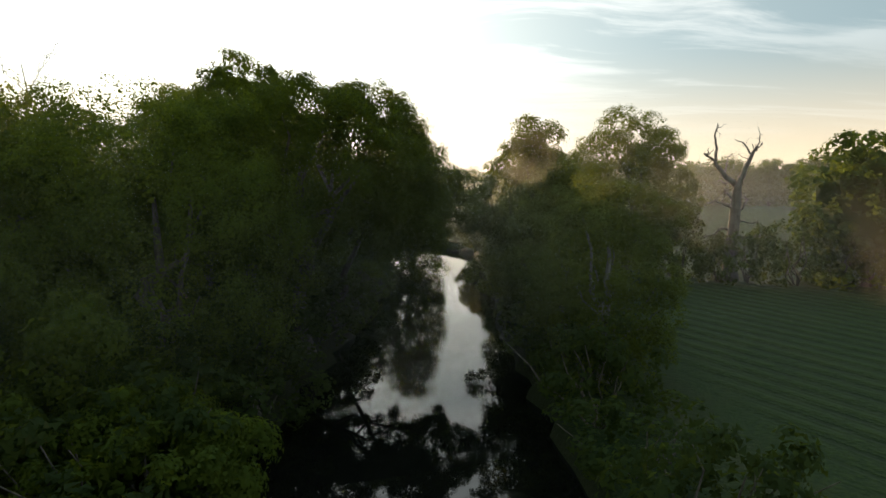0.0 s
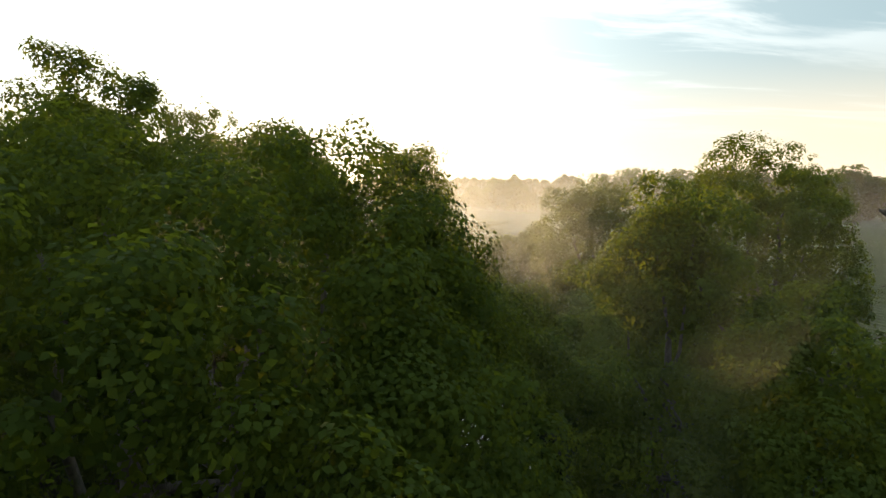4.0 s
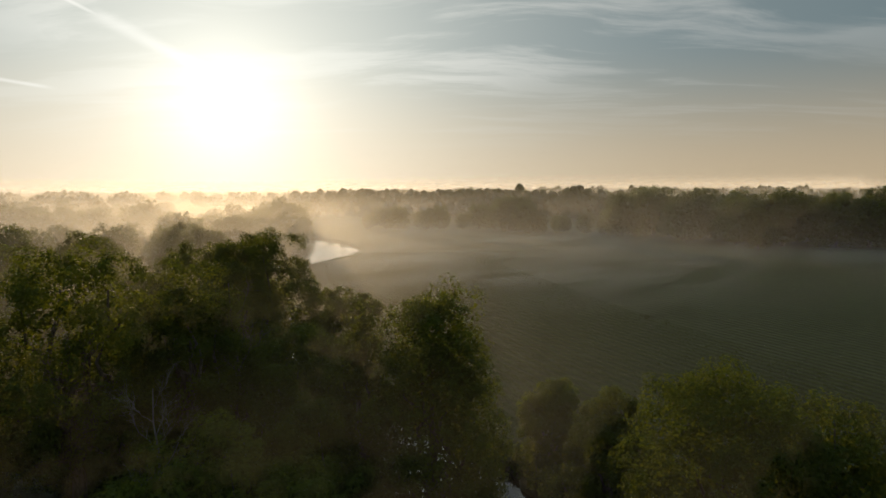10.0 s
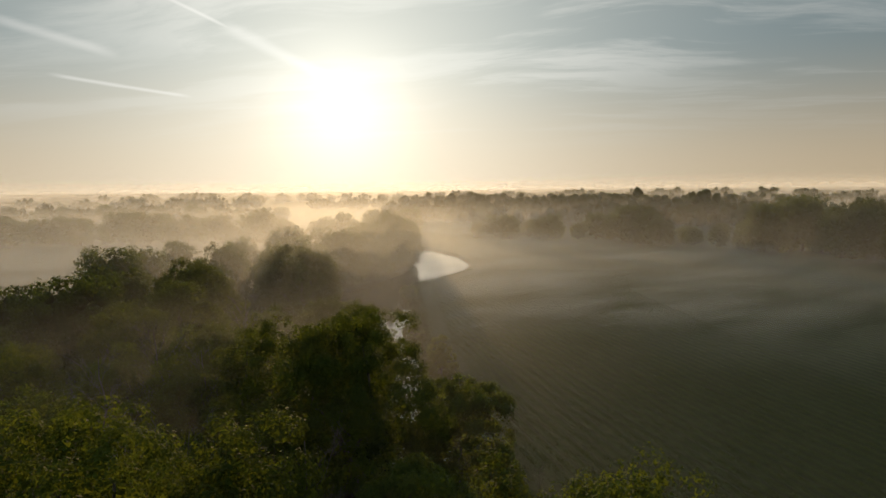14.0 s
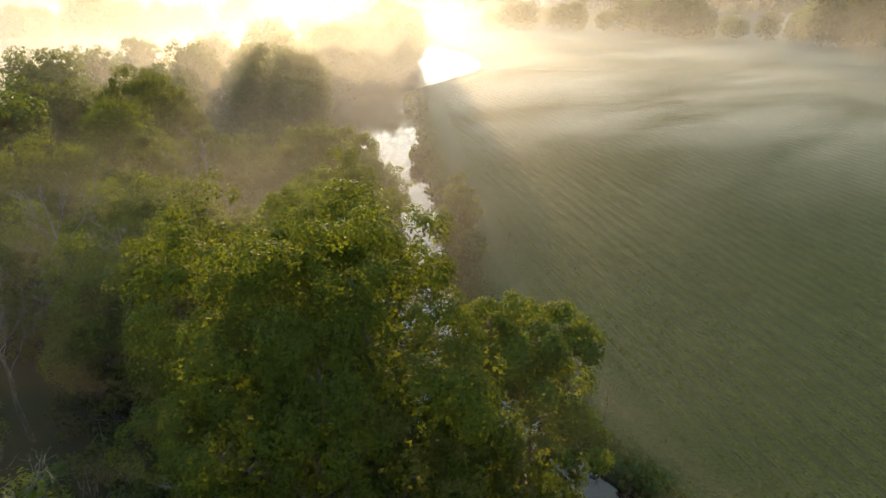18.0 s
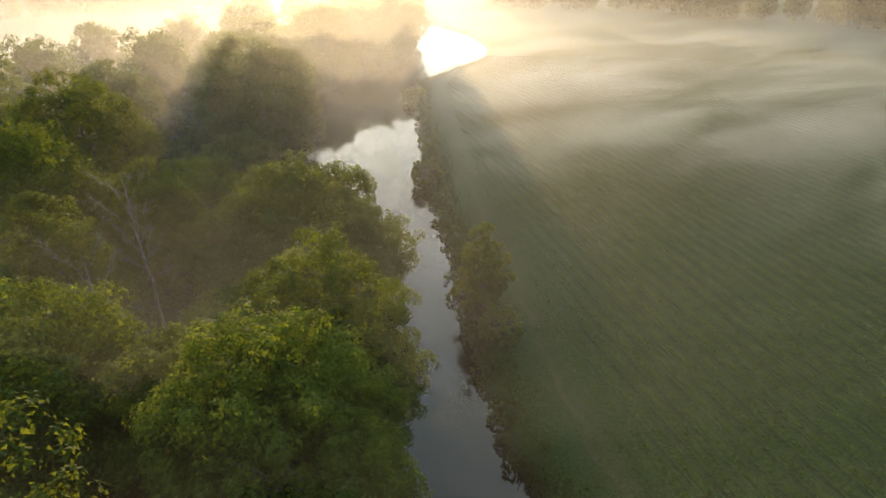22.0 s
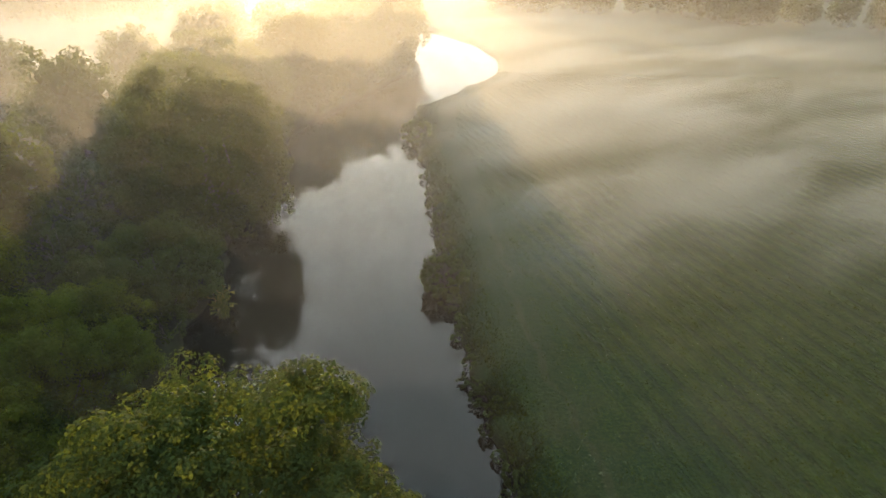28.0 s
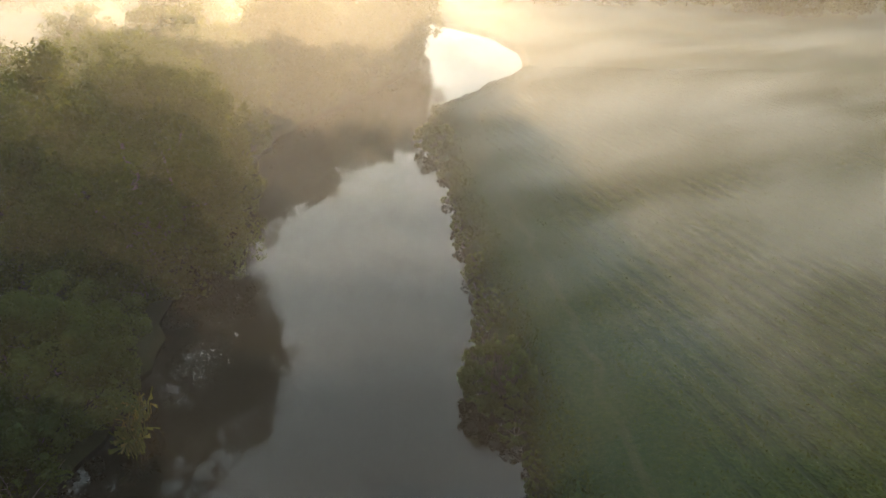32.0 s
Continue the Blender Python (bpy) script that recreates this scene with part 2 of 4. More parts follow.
def ground_material():
    m, n = material("meadow_grass")
    geo = n.add("ShaderNodeNewGeometry")
    p = geo.outputs["Position"]
    at = n.add("ShaderNodeAttribute")
    at.attribute_name = "offset"
    off = at.outputs["Fac"]
    fine = n.noise(p, 4.0, 5.0, 0.65)
    mid = n.noise(p, 0.5, 4.0, 0.6)
    tuft = n.noise(p, 11.0, 3.0, 0.6, (1, 0.6, 1), 0.36)
    wide_ = n.noise(p, 0.06, 3.0)
    col = n.mix(n.smooth(fine, 0.42, 0.60), (0.010, 0.024, 0.003), (0.036, 0.052, 0.007))
    col = n.mix(n.smooth(mid, 0.45, 0.72, 0.0, 0.55), col, (0.042, 0.044, 0.011))
    col = n.mix(n.smooth(wide_, 0.4, 0.65, 0.0, 0.45), col, (0.019, 0.034, 0.006))
    col = n.mix(n.smooth(tuft, 0.38, 0.66, 0.0, 0.6), col, (0.012, 0.024, 0.007))
    # mown swaths, slightly bent
    mp = n.add("ShaderNodeMapping")
    mp.inputs["Rotation"].default_value = (0, 0, radians(-27.0))
    n.t.links.new(p, mp.inputs[0])
    sx = n.add("ShaderNodeSeparateXYZ")
    n.join(mp, 0, sx, 0)
    sp = n.add("ShaderNodeSeparateXYZ")
    n.t.links.new(p, sp.inputs[0])
    wob = n.math("ADD", n.math("MULTIPLY", n.math("SINE", n.math("MULTIPLY", sp.outputs[1], 0.031)), 0.9), n.math("MULTIPLY", n.math("SINE", n.math("MULTIPLY", sp.outputs[1], 0.13)), 0.12))
    ridge = n.math("SINE", n.math("MULTIPLY", n.math("ADD", n.math("ADD", sx.outputs[0], wob), n.math("MULTIPLY", fine, 0.25)), 2 * math.pi / 1.55))
    wave = ridge
    ridge = n.smooth(ridge, 0.1, 0.95)
    field_ = n.smooth(off, 7.0, 11.0)
    rows_ = n.math("MULTIPLY", n.math("MULTIPLY", ridge, field_), n.smooth(mid, 0.35, 0.6, 0.2, 1.0))
    col = n.mix(n.math("MULTIPLY", rows_, 0.38), col, (0.050, 0.066, 0.016))
    # shade in the furrows, put into the colour as thin dark lines
    furrow_shade = n.math("MULTIPLY", n.math("MULTIPLY", n.smooth(wave, -0.55, -0.95), field_), n.smooth(mid, 0.62, 0.4, 0.3, 1.0))
    col = n.mix(n.math("MULTIPLY", furrow_shade, 0.75), col, (0.008, 0.016, 0.005))
    # trampled track along the bank
    wo_ = n.math("ADD", off, n.math("MULTIPLY", n.math("SUBTRACT", wide_, 0.5), 1.2))
    trk = n.math("MULTIPLY", n.smooth(wo_, 2.8, 4.0), n.smooth(wo_, 6.4, 7.6, 1.0, 0.0))
    col = n.mix(n.math("MULTIPLY", trk, n.smooth(fine, 0.3, 0.6, 0.15, 0.5)), col, (0.032, 0.032, 0.015))
    rut = n.math("MULTIPLY", n.smooth(wo_, 5.0, 5.25), n.smooth(wo_, 5.6, 5.85, 1.0, 0.0))
    col = n.mix(n.math("MULTIPLY", rut, n.smooth(mid, 0.3, 0.6, 0.15, 0.6)), col, (0.048, 0.043, 0.027))
    # earth under the trees and on the bank
    wood = n.smooth(off, 0.0, 1.2, 1.0, 0.0)
    col = n.mix(n.math("MULTIPLY", wood, 0.85), col, (0.024, 0.022, 0.012))
    col = n.mix(1.0, col, (0.70, 0.86, 0.50), "MULTIPLY")
    bsdf = n.add("ShaderNodeBsdfPrincipled", Roughness=0.85)
    bsdf.inputs["Specular IOR Level"].default_value = 0.2
    n.t.links.new(col, bsdf.inputs["Base Color"])
    h = n.math("ADD", n.math("MULTIPLY", fine, 0.10), n.math("ADD", n.math("SUBTRACT", n.math("MULTIPLY", rows_, 0.14), n.math("MULTIPLY", furrow_shade, 0.17)), n.math("ADD", n.math("MULTIPLY", mid, 0.10), n.math("MULTIPLY", tuft, 0.05))))
    bump = n.add("ShaderNodeBump", Strength=0.9, Distance=1.0)
    n.t.links.new(h, bump.inputs["Height"])
    n.join(bump, 0, bsdf, "Normal")
    out = n.add("ShaderNodeOutputMaterial")
    n.join(bsdf, 0, out, 0)
    return m


def water_material():
    """Still water: a dark bed under a mirror-smooth surface, a little silt in slow patches."""
    m, n = material("river_water")
    geo = n.add("ShaderNodeNewGeometry")
    b = n.noise(geo.outputs["Position"], 0.08, 3.0)
    bsdf = n.add("ShaderNodeBsdfPrincipled", Roughness=0.0, IOR=1.40)
    n.t.links.new(n.mix(b, (0.002, 0.003, 0.003), (0.0045, 0.005, 0.004)), bsdf.inputs["Base Color"])
    out = n.add("ShaderNodeOutputMaterial")
    n.join(bsdf, 0, out, 0)
    return m


def mist_material(name, density, level, forward=0.35):
    """Thin lit vapour: mostly clear; the rest scatters light, most of it forward. level: a flat layer, else an upright bank."""
    m, n = material(name)
    geo = n.add("ShaderNodeNewGeometry")
    s = n.add("ShaderNodeSeparateXYZ")
    n.join(geo, "Position", s, 0)
    d = density(n, geo.outputs["Position"], s.outputs)
    clear = n.add("ShaderNodeBsdfTransparent")
    mix = n.add("ShaderNodeMixShader")
    n.t.links.new(d, mix.inputs[0])
    n.join(clear, 0, mix, 1)
    if level:
        df = n.add("ShaderNodeBsdfDiffuse", Color=(0.9, 0.9, 0.9, 1))
        up_ = n.add("ShaderNodeCombineXYZ", Z=0.57, X=SUN_DIR.x * 0.8, Y=SUN_DIR.y * 0.8)
        n.join(up_, 0, df, "Normal")
        gl = n.add("ShaderNodeBsdfAnisotropic", Roughness=0.55)
        gl.inputs["Color"].default_value = (0.9, 0.9, 0.9, 1)
        body = n.add("ShaderNodeMixShader", i0=GLEAM)
        n.join(df, 0, body, 1)
        n.join(gl, 0, body, 2)
    else:
        body = n.add("ShaderNodeMixShader", i0=forward)
        tr = n.add("ShaderNodeBsdfTranslucent", Color=(0.9, 0.9, 0.9, 1))
        fw = n.add("ShaderNodeBsdfRefraction", Color=(0.95, 0.95, 0.95, 1), Roughness=0.9, IOR=1.45)
        n.join(tr, 0, body, 1)
        n.join(fw, 0, body, 2)
    n.join(body, 0, mix, 2)
    out = n.add("ShaderNodeOutputMaterial")
    n.join(mix, 0, out, 0)
    return m


GLEAM = 0.1
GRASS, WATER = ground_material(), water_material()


# ---- mesh helpers ----
def mesh_object(name, verts, faces, mat, parent=None, label="", smooth=False):
    """One mesh object from vertices and quads or triangles (index -1 marks a missing fourth corner)."""
    me = bpy.data.meshes.new(name)
    verts, faces = np.asarray(verts, np.float32), np.asarray(faces, np.int32)
    k = faces.shape[1]
    me.vertices.add(len(verts))
    me.vertices.foreach_set("co", verts.ravel())
    me.loops.add(faces.size)
    me.loops.foreach_set("vertex_index", faces.ravel())
    me.polygons.add(len(faces))
    me.polygons.foreach_set("loop_start", np.arange(0, faces.size, k, dtype=np.int32))
    if smooth:
        me.polygons.foreach_set("use_smooth", np.ones(len(faces), bool))
    me.update(calc_edges=True)
    me.materials.append(mat)
    ob = new(name, me)
    if parent is not None:
        ob.parent = parent
    if label:
        ob["label"] = label
    return ob


def tube(points, radii, sides=7):
    """Verts and quads of a tapered, bent tube."""
    pts = np.asarray(points, float)
    V, F = [], []
    tang = np.gradient(pts, axis=0)
    tang /= np.linalg.norm(tang, axis=1)[:, None] + 1e-9
    for i, (p, t, r) in enumerate(zip(pts, tang, radii)):
        ref = np.array((1.0, 0, 0)) if abs(t[0]) < 0.8 else np.array((0, 1.0, 0))
        u = np.cross(t, ref)
        u /= np.linalg.norm(u)
        v = np.cross(t, u)
        for s in range(sides):
            a = 2 * math.pi * s / sides
            V.append(p + r * (math.cos(a) * u + math.sin(a) * v))
        if i:
            o = (i - 1) * sides
            F += [(o + s, o + (s + 1) % sides, o + sides + (s + 1) % sides, o + sides + s) for s in range(sides)]
    return np.array(V), np.array(F)


def joined(parts):
    V, F, o = [], [], 0
    for v, f in parts:
        V.append(v)
        F.append(f + o)
        o += len(v)
    return np.vstack(V), np.vstack(F)


def wander(rng, a, b, bend, n=6):
    """A bent line from a to b."""
    a, b = np.asarray(a, float), np.asarray(b, float)
    t = np.linspace(0, 1, n)[:, None]
    d = rng.normal(size=(n, 3)) * bend * np.linalg.norm(b - a)
    d[0] = d[-1] = 0
    return a + (b - a) * t + d * np.sin(t * math.pi)


def unit(v):
    return v / (np.linalg.norm(v, axis=1)[:, None] + 1e-9)


def blades(rng, c, face, size, three=False, droop=0.0):
    """Leaves at c whose upper sides look roughly along face: folded four-cornered blades, or three-cornered ones."""
    n = len(c)
    f = unit(face + rng.normal(size=(n, 3)) * 0.27)
    d = unit(np.cross(f, rng.normal(size=(n, 3))) - np.array((0, 0, droop)))
    s = unit(np.cross(d, f))
    L = (size * rng.uniform(0.65, 1.3, n))[:, None]
    if three:
        V = np.stack([c - d * L * 0.45 + s * L * 0.4, c + d * L * 0.6, c - d * L * 0.45 - s * L * 0.4], 1).reshape(-1, 3)
        return V, np.arange(n * 3).reshape(-1, 3)
    m = c + f * L * 0.10
    V = np.stack([c - d * L * 0.5, m + s * L * 0.34, c + d * L * 0.5, m - s * L * 0.34], 1).reshape(-1, 3)
    return V, np.arange(n * 4).reshape(-1, 4)


def lump(rng, c, r):
    """A rough rounded mass at the heart of a clump of leaves."""
    u, v = np.meshgrid(np.arange(7) * 2 * math.pi / 7, np.linspace(-1.3, 1.3, 5))
    d = np.stack([np.cos(u) * np.cos(v), np.sin(u) * np.cos(v), np.sin(v)], -1).reshape(-1, 3)
    V = np.asarray(c) + d * np.asarray(r) * rng.uniform(0.8, 1.1, (35, 1))
    F = [t for i in range(4) for k in range(7) for t in ((i * 7 + k, i * 7 + (k + 1) % 7, i * 7 + 7 + (k + 1) % 7), (i * 7 + k, i * 7 + 7 + (k + 1) % 7, i * 7 + 7 + k))]
    F += [(28, 28 + k, 29 + k) for k in range(1, 6)]
    return V, np.array(F)


def crown_mesh(rng, centre, radii, lobes, count, size, low=-0.7, ragged=0.09, droop=0.0, lean=(0, 0), three=False, clump=0.5, lobe=0.30, taper=0.0, core=4):
    """Leaves of a crown: lobes set unevenly over an ellipsoid, leafy tufts that stand apart over each lobe, leaves over the outer side of each tuft,
    and a few broad leaf masses deep inside. taper narrows the crown towards its top; clump and size are metres."""
    centre, radii = np.asarray(centre, float), np.asarray(radii, float)
    k = np.arange(lobes) + 0.5
    z = 1 - (1 - low) * k / lobes
    a = k * 2.39996 + rng.uniform(0, 6.3)
    r = np.sqrt(np.maximum(0, 1 - z * z))
    d = np.stack([r * np.cos(a), r * np.sin(a), z], 1) + rng.normal(size=(lobes, 3)) * 0.08
    R = rng.uniform(0.7, 1.2, lobes) * lobe * min(radii[0], radii[2])
    Q = d * rng.normal(0.97, ragged, lobes).clip(0.6, 1.1)[:, None]
    f = 1 - taper * np.clip(Q[:, 2] * 0.5 + 0.5, 0, 1)
    C = Q * (radii - lobe * min(radii[0], radii[2]) * 0.8) * np.stack([f, f, np.ones(lobes)], 1)
    C[:, 0] += lean[0] * (C[:, 2] / radii[2] + 1)
    C[:, 1] += lean[1] * (C[:, 2] / radii[2] + 1)
    m = int((R ** 2).sum() * 2.0 / clump ** 2) + 8
    pick = rng.choice(lobes, m, p=R ** 2 / (R ** 2).sum())
    v = unit(unit(rng.normal(size=(m, 3))) + unit(C[pick]) * 0.75 + np.array((0, 0, 0.3)))
    S = C[pick] + v * (R[pick] * rng.uniform(0.6, 1.1, m))[:, None]
    rs = clump * rng.uniform(0.5, 1.3, m)
    axis = unit(v + np.array((0, 0, 0.55)) + rng.normal(size=(m, 3)) * 0.25)
    pick2 = rng.choice(m, count, p=rs ** 2 / (rs ** 2).sum())
    u = unit(unit(rng.normal(size=(count, 3))) + axis[pick2] * 0.85)
    P = S[pick2] + u * (rs[pick2] * rng.uniform(0.62, 1.12, count))[:, None]
    K = np.repeat(np.arange(m), core)
    w_ = unit(rng.normal(size=(len(K), 3)) + v[K] * 0.4)
    H = S[K] + w_ * (rs[K] * 0.4)[:, None] - axis[K] * (rs[K] * 0.45)[:, None]
    sets = [blades(rng, P + centre, u * 0.9 + axis[pick2] * 0.2, size, three, droop), blades(rng, H + centre, w_, min(size * 1.6, clump * 0.5), three, droop)]
    if core > 4:
        G = np.repeat(np.arange(lobes), 70)
        g_ = unit(rng.normal(size=(len(G), 3)))
        J = C[G] * 0.84 + g_ * (R[G] * rng.uniform(0.3, 0.75, len(G)))[:, None]
        sets.append(blades(rng, J + centre, g_, size * 2.0, three, droop))
    return joined(sets), C + centre, R


# ---- plan of the river: bank lines x(y) ----
BANK_Y = [-400, -80, -13, 8, 22, 42, 56, 64, 72, 80, 92, 104, 119, 130, 139, 151, 167, 186, 202, 210, 227, 238, 258, 285, 310, 345, 420, 3000]
BANK_R = [14, 8, 7.6, 6.8, 7.2, 8.2, 7, 4, -2, -8.5, -16, -20.3, -24, -28, -30.4, -33.4, -37.7, -43, -46, -42, -36, -34, -36, -46, -64, -110, -190, -2200]
BANK_L = [-2, -5, -4.6, -3.6, -3.4, -4, -6, -10, -16, -22, -29, -36, -46, -51, -52, -57, -61, -64, -62, -60, -57, -56, -58, -65, -80, -122, -198, -2206]


def soft_line(values):
    ys = np.arange(-400, 3001, 1.0)
    v = np.interp(ys, BANK_Y, values)
    k = np.hanning(9)
    v2 = np.convolve(np.pad(v, 4, mode="edge"), k / k.sum(), "valid")
    return ys, v2


YS, LX = soft_line(BANK_L)
_, RX = soft_line(BANK_R)


def left_bank(y):
    return float(np.interp(y, YS, LX)) + 0.35 * math.sin(y * 0.9) + 0.25 * math.sin(y * 2.3 + 1)


def right_bank(y):
    return float(np.interp(y, YS, RX)) + 0.25 * math.sin(y * 1.1 + 2) + 0.2 * math.sin(y * 2.7)


def ground_z(x, y):
    """Height of the land above the river, about a metre, with soft swells and low far hills."""
    o = max(left_bank(y) - x, x - right_bank(y))
    if o < 0:
        return -1.0
    z = 1.05 * min(1.0, max(0.0, (o + 0.15) / 1.3)) ** 0.7
    z += 0.18 * math.sin(x * 0.05 + 1) * math.sin(y * 0.04) * min(1, o / 10)
    far = math.hypot(x, y)
    if far > 650:
        z += (far - 650) * 0.003 * (0.55 + 0.45 * math.sin(math.atan2(x, y) * 7 + 0.6)) * (1 if far < 2200 else 2200 / far)
    return z


def build_ground():
    offs = [0.0, 0.25, 0.6, 1.1, 1.8, 2.6, 3.4, 4.2, 5, 5.8, 6.6, 7.6, 9, 12, 17, 25, 40, 65, 110, 190, 330, 600, 1100, 2200, 3900]
    ys = list(np.arange(-60, 330, 1.5)) + list(np.arange(330, 700, 15)) + list(np.arange(700, 4000, 90))
    ys = [-3500, -1500, -600, -300, -150, -100, -75] + ys
    V, off, cols = [], [], len(offs) * 2 + 3
    for y in ys:
        l, r = left_bank(y), right_bank(y)
        xs = [l - o for o in reversed(offs)] + [l + (r - l) * f for f in (0.25, 0.5, 0.75)] + [r + o for o in offs]
        for i, x in enumerate(xs):
            bed = len(offs) <= i < len(offs) + 3
            V.append((x, y, -1.0 if bed else ground_z(x, y) if i not in (len(offs) - 1, len(offs) + 3) else -0.25))
            off.append(-(l - x) if i < len(offs) else (0 if bed else x - r))
    F = [(j * cols + i, j * cols + i + 1, (j + 1) * cols + i + 1, (j + 1) * cols + i) for j in range(len(ys) - 1) for i in range(cols - 1)]
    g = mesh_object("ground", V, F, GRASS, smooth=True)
    g.data.attributes.new("offset", "FLOAT", "POINT").data.foreach_set("value", np.array(off, np.float32))
    tagged(g, "damp green meadow with mown swaths beside the river bank", "ground", kind="structure")
    ys = np.arange(-110, 420, 3.0)
    V = [(x, y, 0.0) for y in ys for x in (left_bank(y) - 0.6, (left_bank(y) + right_bank(y)) / 2, right_bank(y) + 0.6)]
    F = [(j * 3 + i, j * 3 + i + 1, j * 3 + i + 4, j * 3 + i + 3) for j in range(len(ys) - 1) for i in range(2)]
    tagged(mesh_object("water", V, F, WATER, smooth=True), "still dark river mirroring the bright sky", "river", kind="structure")


build_ground()


# ---- trees ----
def tree(name, label, x, y, top, r, mat=None, leaf=0.17, count=26000, lobes=60, bottom=0.15, bark=None, squash=1.0, low=-0.7, ragged=0.09,
         droop=0.0, limbs=7, seed=0, lean=(0, 0), trunks=1, category="tree", group="", taper=0.0, clump=0.62, lobe=0.30):
    """A broadleaf tree: tapered trunk, limbs that reach into the crown, and a leafy crown."""
    count = int(count * 1.45)
    rng = np.random.default_rng(seed + int(abs(x) * 37 + abs(y) * 11))
    mat, bark = mat or OAK, bark or BARK
    g = max(0.3, ground_z(x, y))
    h = top - g
    root = new(name)
    root.location = (x, y, g - 0.15)
    zc = h * (bottom + (1 - bottom) * 0.46)
    rz_ = (h - zc) * 0.99
    (V, F), C, R = crown_mesh(rng, (0, 0, zc), (r, r * squash, rz_), lobes, count, leaf, low, ragged, droop, lean, leaf > 0.106, clump, lobe, taper, 5)
    mesh_object("crown", V, F, mat, root)
    fork = h * bottom * 1.05 + 0.4
    for k in range(trunks):
        ang = 6.28 * k / trunks + 0.5
        o = np.array((math.cos(ang), math.sin(ang), 0)) * (0.5 if trunks > 1 else 0)
        line = wander(rng, o, o * 2.2 + (lean[0] * 0.9, lean[1] * 0.9, zc + rz_ * 0.35), 0.035, 9)
        rad = (0.026 * h + 0.05) / trunks ** 0.5
        tr = np.linspace(1.0, 0.22, 9) * rad
        tr[0] *= 1.35
        mesh_object("trunk", *tube(line, tr, 9), bark, root, smooth=True)
    for i in rng.permutation(len(C))[:limbs]:
        s = fork + rng.uniform(0.0, 0.35) * (zc - fork + 0.1)
        line = wander(rng, (0, 0, s), C[i] * np.array((0.92, 0.92, 1)), 0.07, 7)
        mesh_object("limb", *tube(line, np.linspace(0.45, 0.08, 7) * (0.026 * h + 0.05), 6), bark, root, smooth=True)
    return tagged(root, label, category, group)


# left bank, upstream part of the flight
tree("oak_tree", "broad dark green oak beside the river", -9.8, -5.5, 15.0, 6.4, leaf=0.10, count=80000, lobes=80, bottom=0.0, low=-0.95)
tree("oak_tree", "great dark green oak arching over the river", -4.9, 1.4, 16.2, 7.9, leaf=0.105, count=170000, lobes=120, bottom=0.25, low=-0.68, squash=0.95, lobe=0.25, ragged=0.08, limbs=12, clump=0.62)
tree("oak_tree", "leafy oak leaning far out over the river", -5.4, 11.2, 11.6, 6.6, leaf=0.11, count=70000, lobes=70, bottom=0.5, low=-0.6, squash=0.8, ragged=0.11, lean=(3.9, 0))
tree("oak_tree", "tall oak rising above its neighbours", -10.6, 10.4, 19.3, 3.4, leaf=0.12, count=30000, lobes=50, bottom=0.3)
tree("oak_tree", "leafy green tree at the wood's edge", -13.5, -14, 8.0, 6.0, leaf=0.13, count=44000, bottom=0.0, low=-0.95)
tree("oak_tree", "dark tree of the riverside wood", -18.5, -5, 14.5, 6.5, count=22000, bottom=0.1)
tree("ash_tree", "thin crowned tree with bare twigs", -23, 5, 16.8, 5.5, mat=ASH, count=12000, ragged=0.16)
tree("oak_tree", "dark tree of the riverside wood", -15, 13, 17.0, 6.0, count=20000)
tree("oak_tree", "dark tree of the riverside wood", -32, 8, 18.0, 6.5, leaf=0.2, count=16000)
tree("oak_tree", "dark tree of the riverside wood", -11, 17, 14.0, 5.0, count=20000, bottom=0.0, low=-0.95)
tree("oak_tree", "dark tree of the riverside wood", -10.5, 27, 15.5, 5.0, count=20000, bottom=0.0, low=-0.95)
tree("oak_tree", "dark tree of the riverside wood", -11.5, 38, 14.0, 5.6, count=22000, bottom=0.0, low=-0.95)
tree("ash_tree", "yellowing ash in the riverside wood", -21.5, 44, 22.3, 4.6, mat=ASH, leaf=0.13, count=30000, bottom=0.35, ragged=0.16, limbs=14)
tree("ash_tree", "tall ash with a thin upright crown", -28, 40, 22.0, 4.4, mat=ASH, leaf=0.13, count=20000, bottom=0.4, ragged=0.2, limbs=14)
tree("ash_tree", "tall ash with a thin upright crown", -16.5, 47.5, 20.6, 3.6, mat=ASH, leaf=0.13, count=16000, bottom=0.4, ragged=0.2, limbs=14)
tree("ash_tree", "tall ash with a thin upright crown", -34, 47, 21.5, 4.6, mat=ASH, leaf=0.14, count=18000, bottom=0.35, ragged=0.2, limbs=12)
tree("oak_tree", "dark cone-shaped tree beside the river", -1.8, 49.5, 18.6, 5.2, leaf=0.15, count=36000, lobes=100, bottom=0.0, low=-0.95, taper=0.4, lobe=0.36)
tree("ash_tree", "slender tree with sparse leaves", -6.6, 52.5, 17.0, 2.2, mat=ASH, leaf=0.15, count=5000, ragged=0.2)
tree("oak_tree", "great rounded oak with sunlit yellow-green top", -19.2, 66.3, 21.2, 7.3, leaf=0.13, count=140000, lobes=110, bottom=0.03, low=-0.9, lobe=0.25)
tree("oak_tree", "rounded green tree at the water's edge", -11.2, 70, 15.8, 4.4, leaf=0.15, count=46000, bottom=0.0, low=-0.95)
tree("ash_tree", "yellowing ash with sparse foliage", -28.5, 71.5, 18.6, 4.3, mat=ASH, leaf=0.15, count=15000, ragged=0.2)
tree("oak_tree", "leafy tree with brownish green top", -26, 83, 15.6, 5.4, leaf=0.15, count=36000)
tree("oak_tree", "spreading green tree over the river", -27.3, 91.5, 15.0, 5.7, leaf=0.14, count=56000, bottom=0.04, low=-0.9)
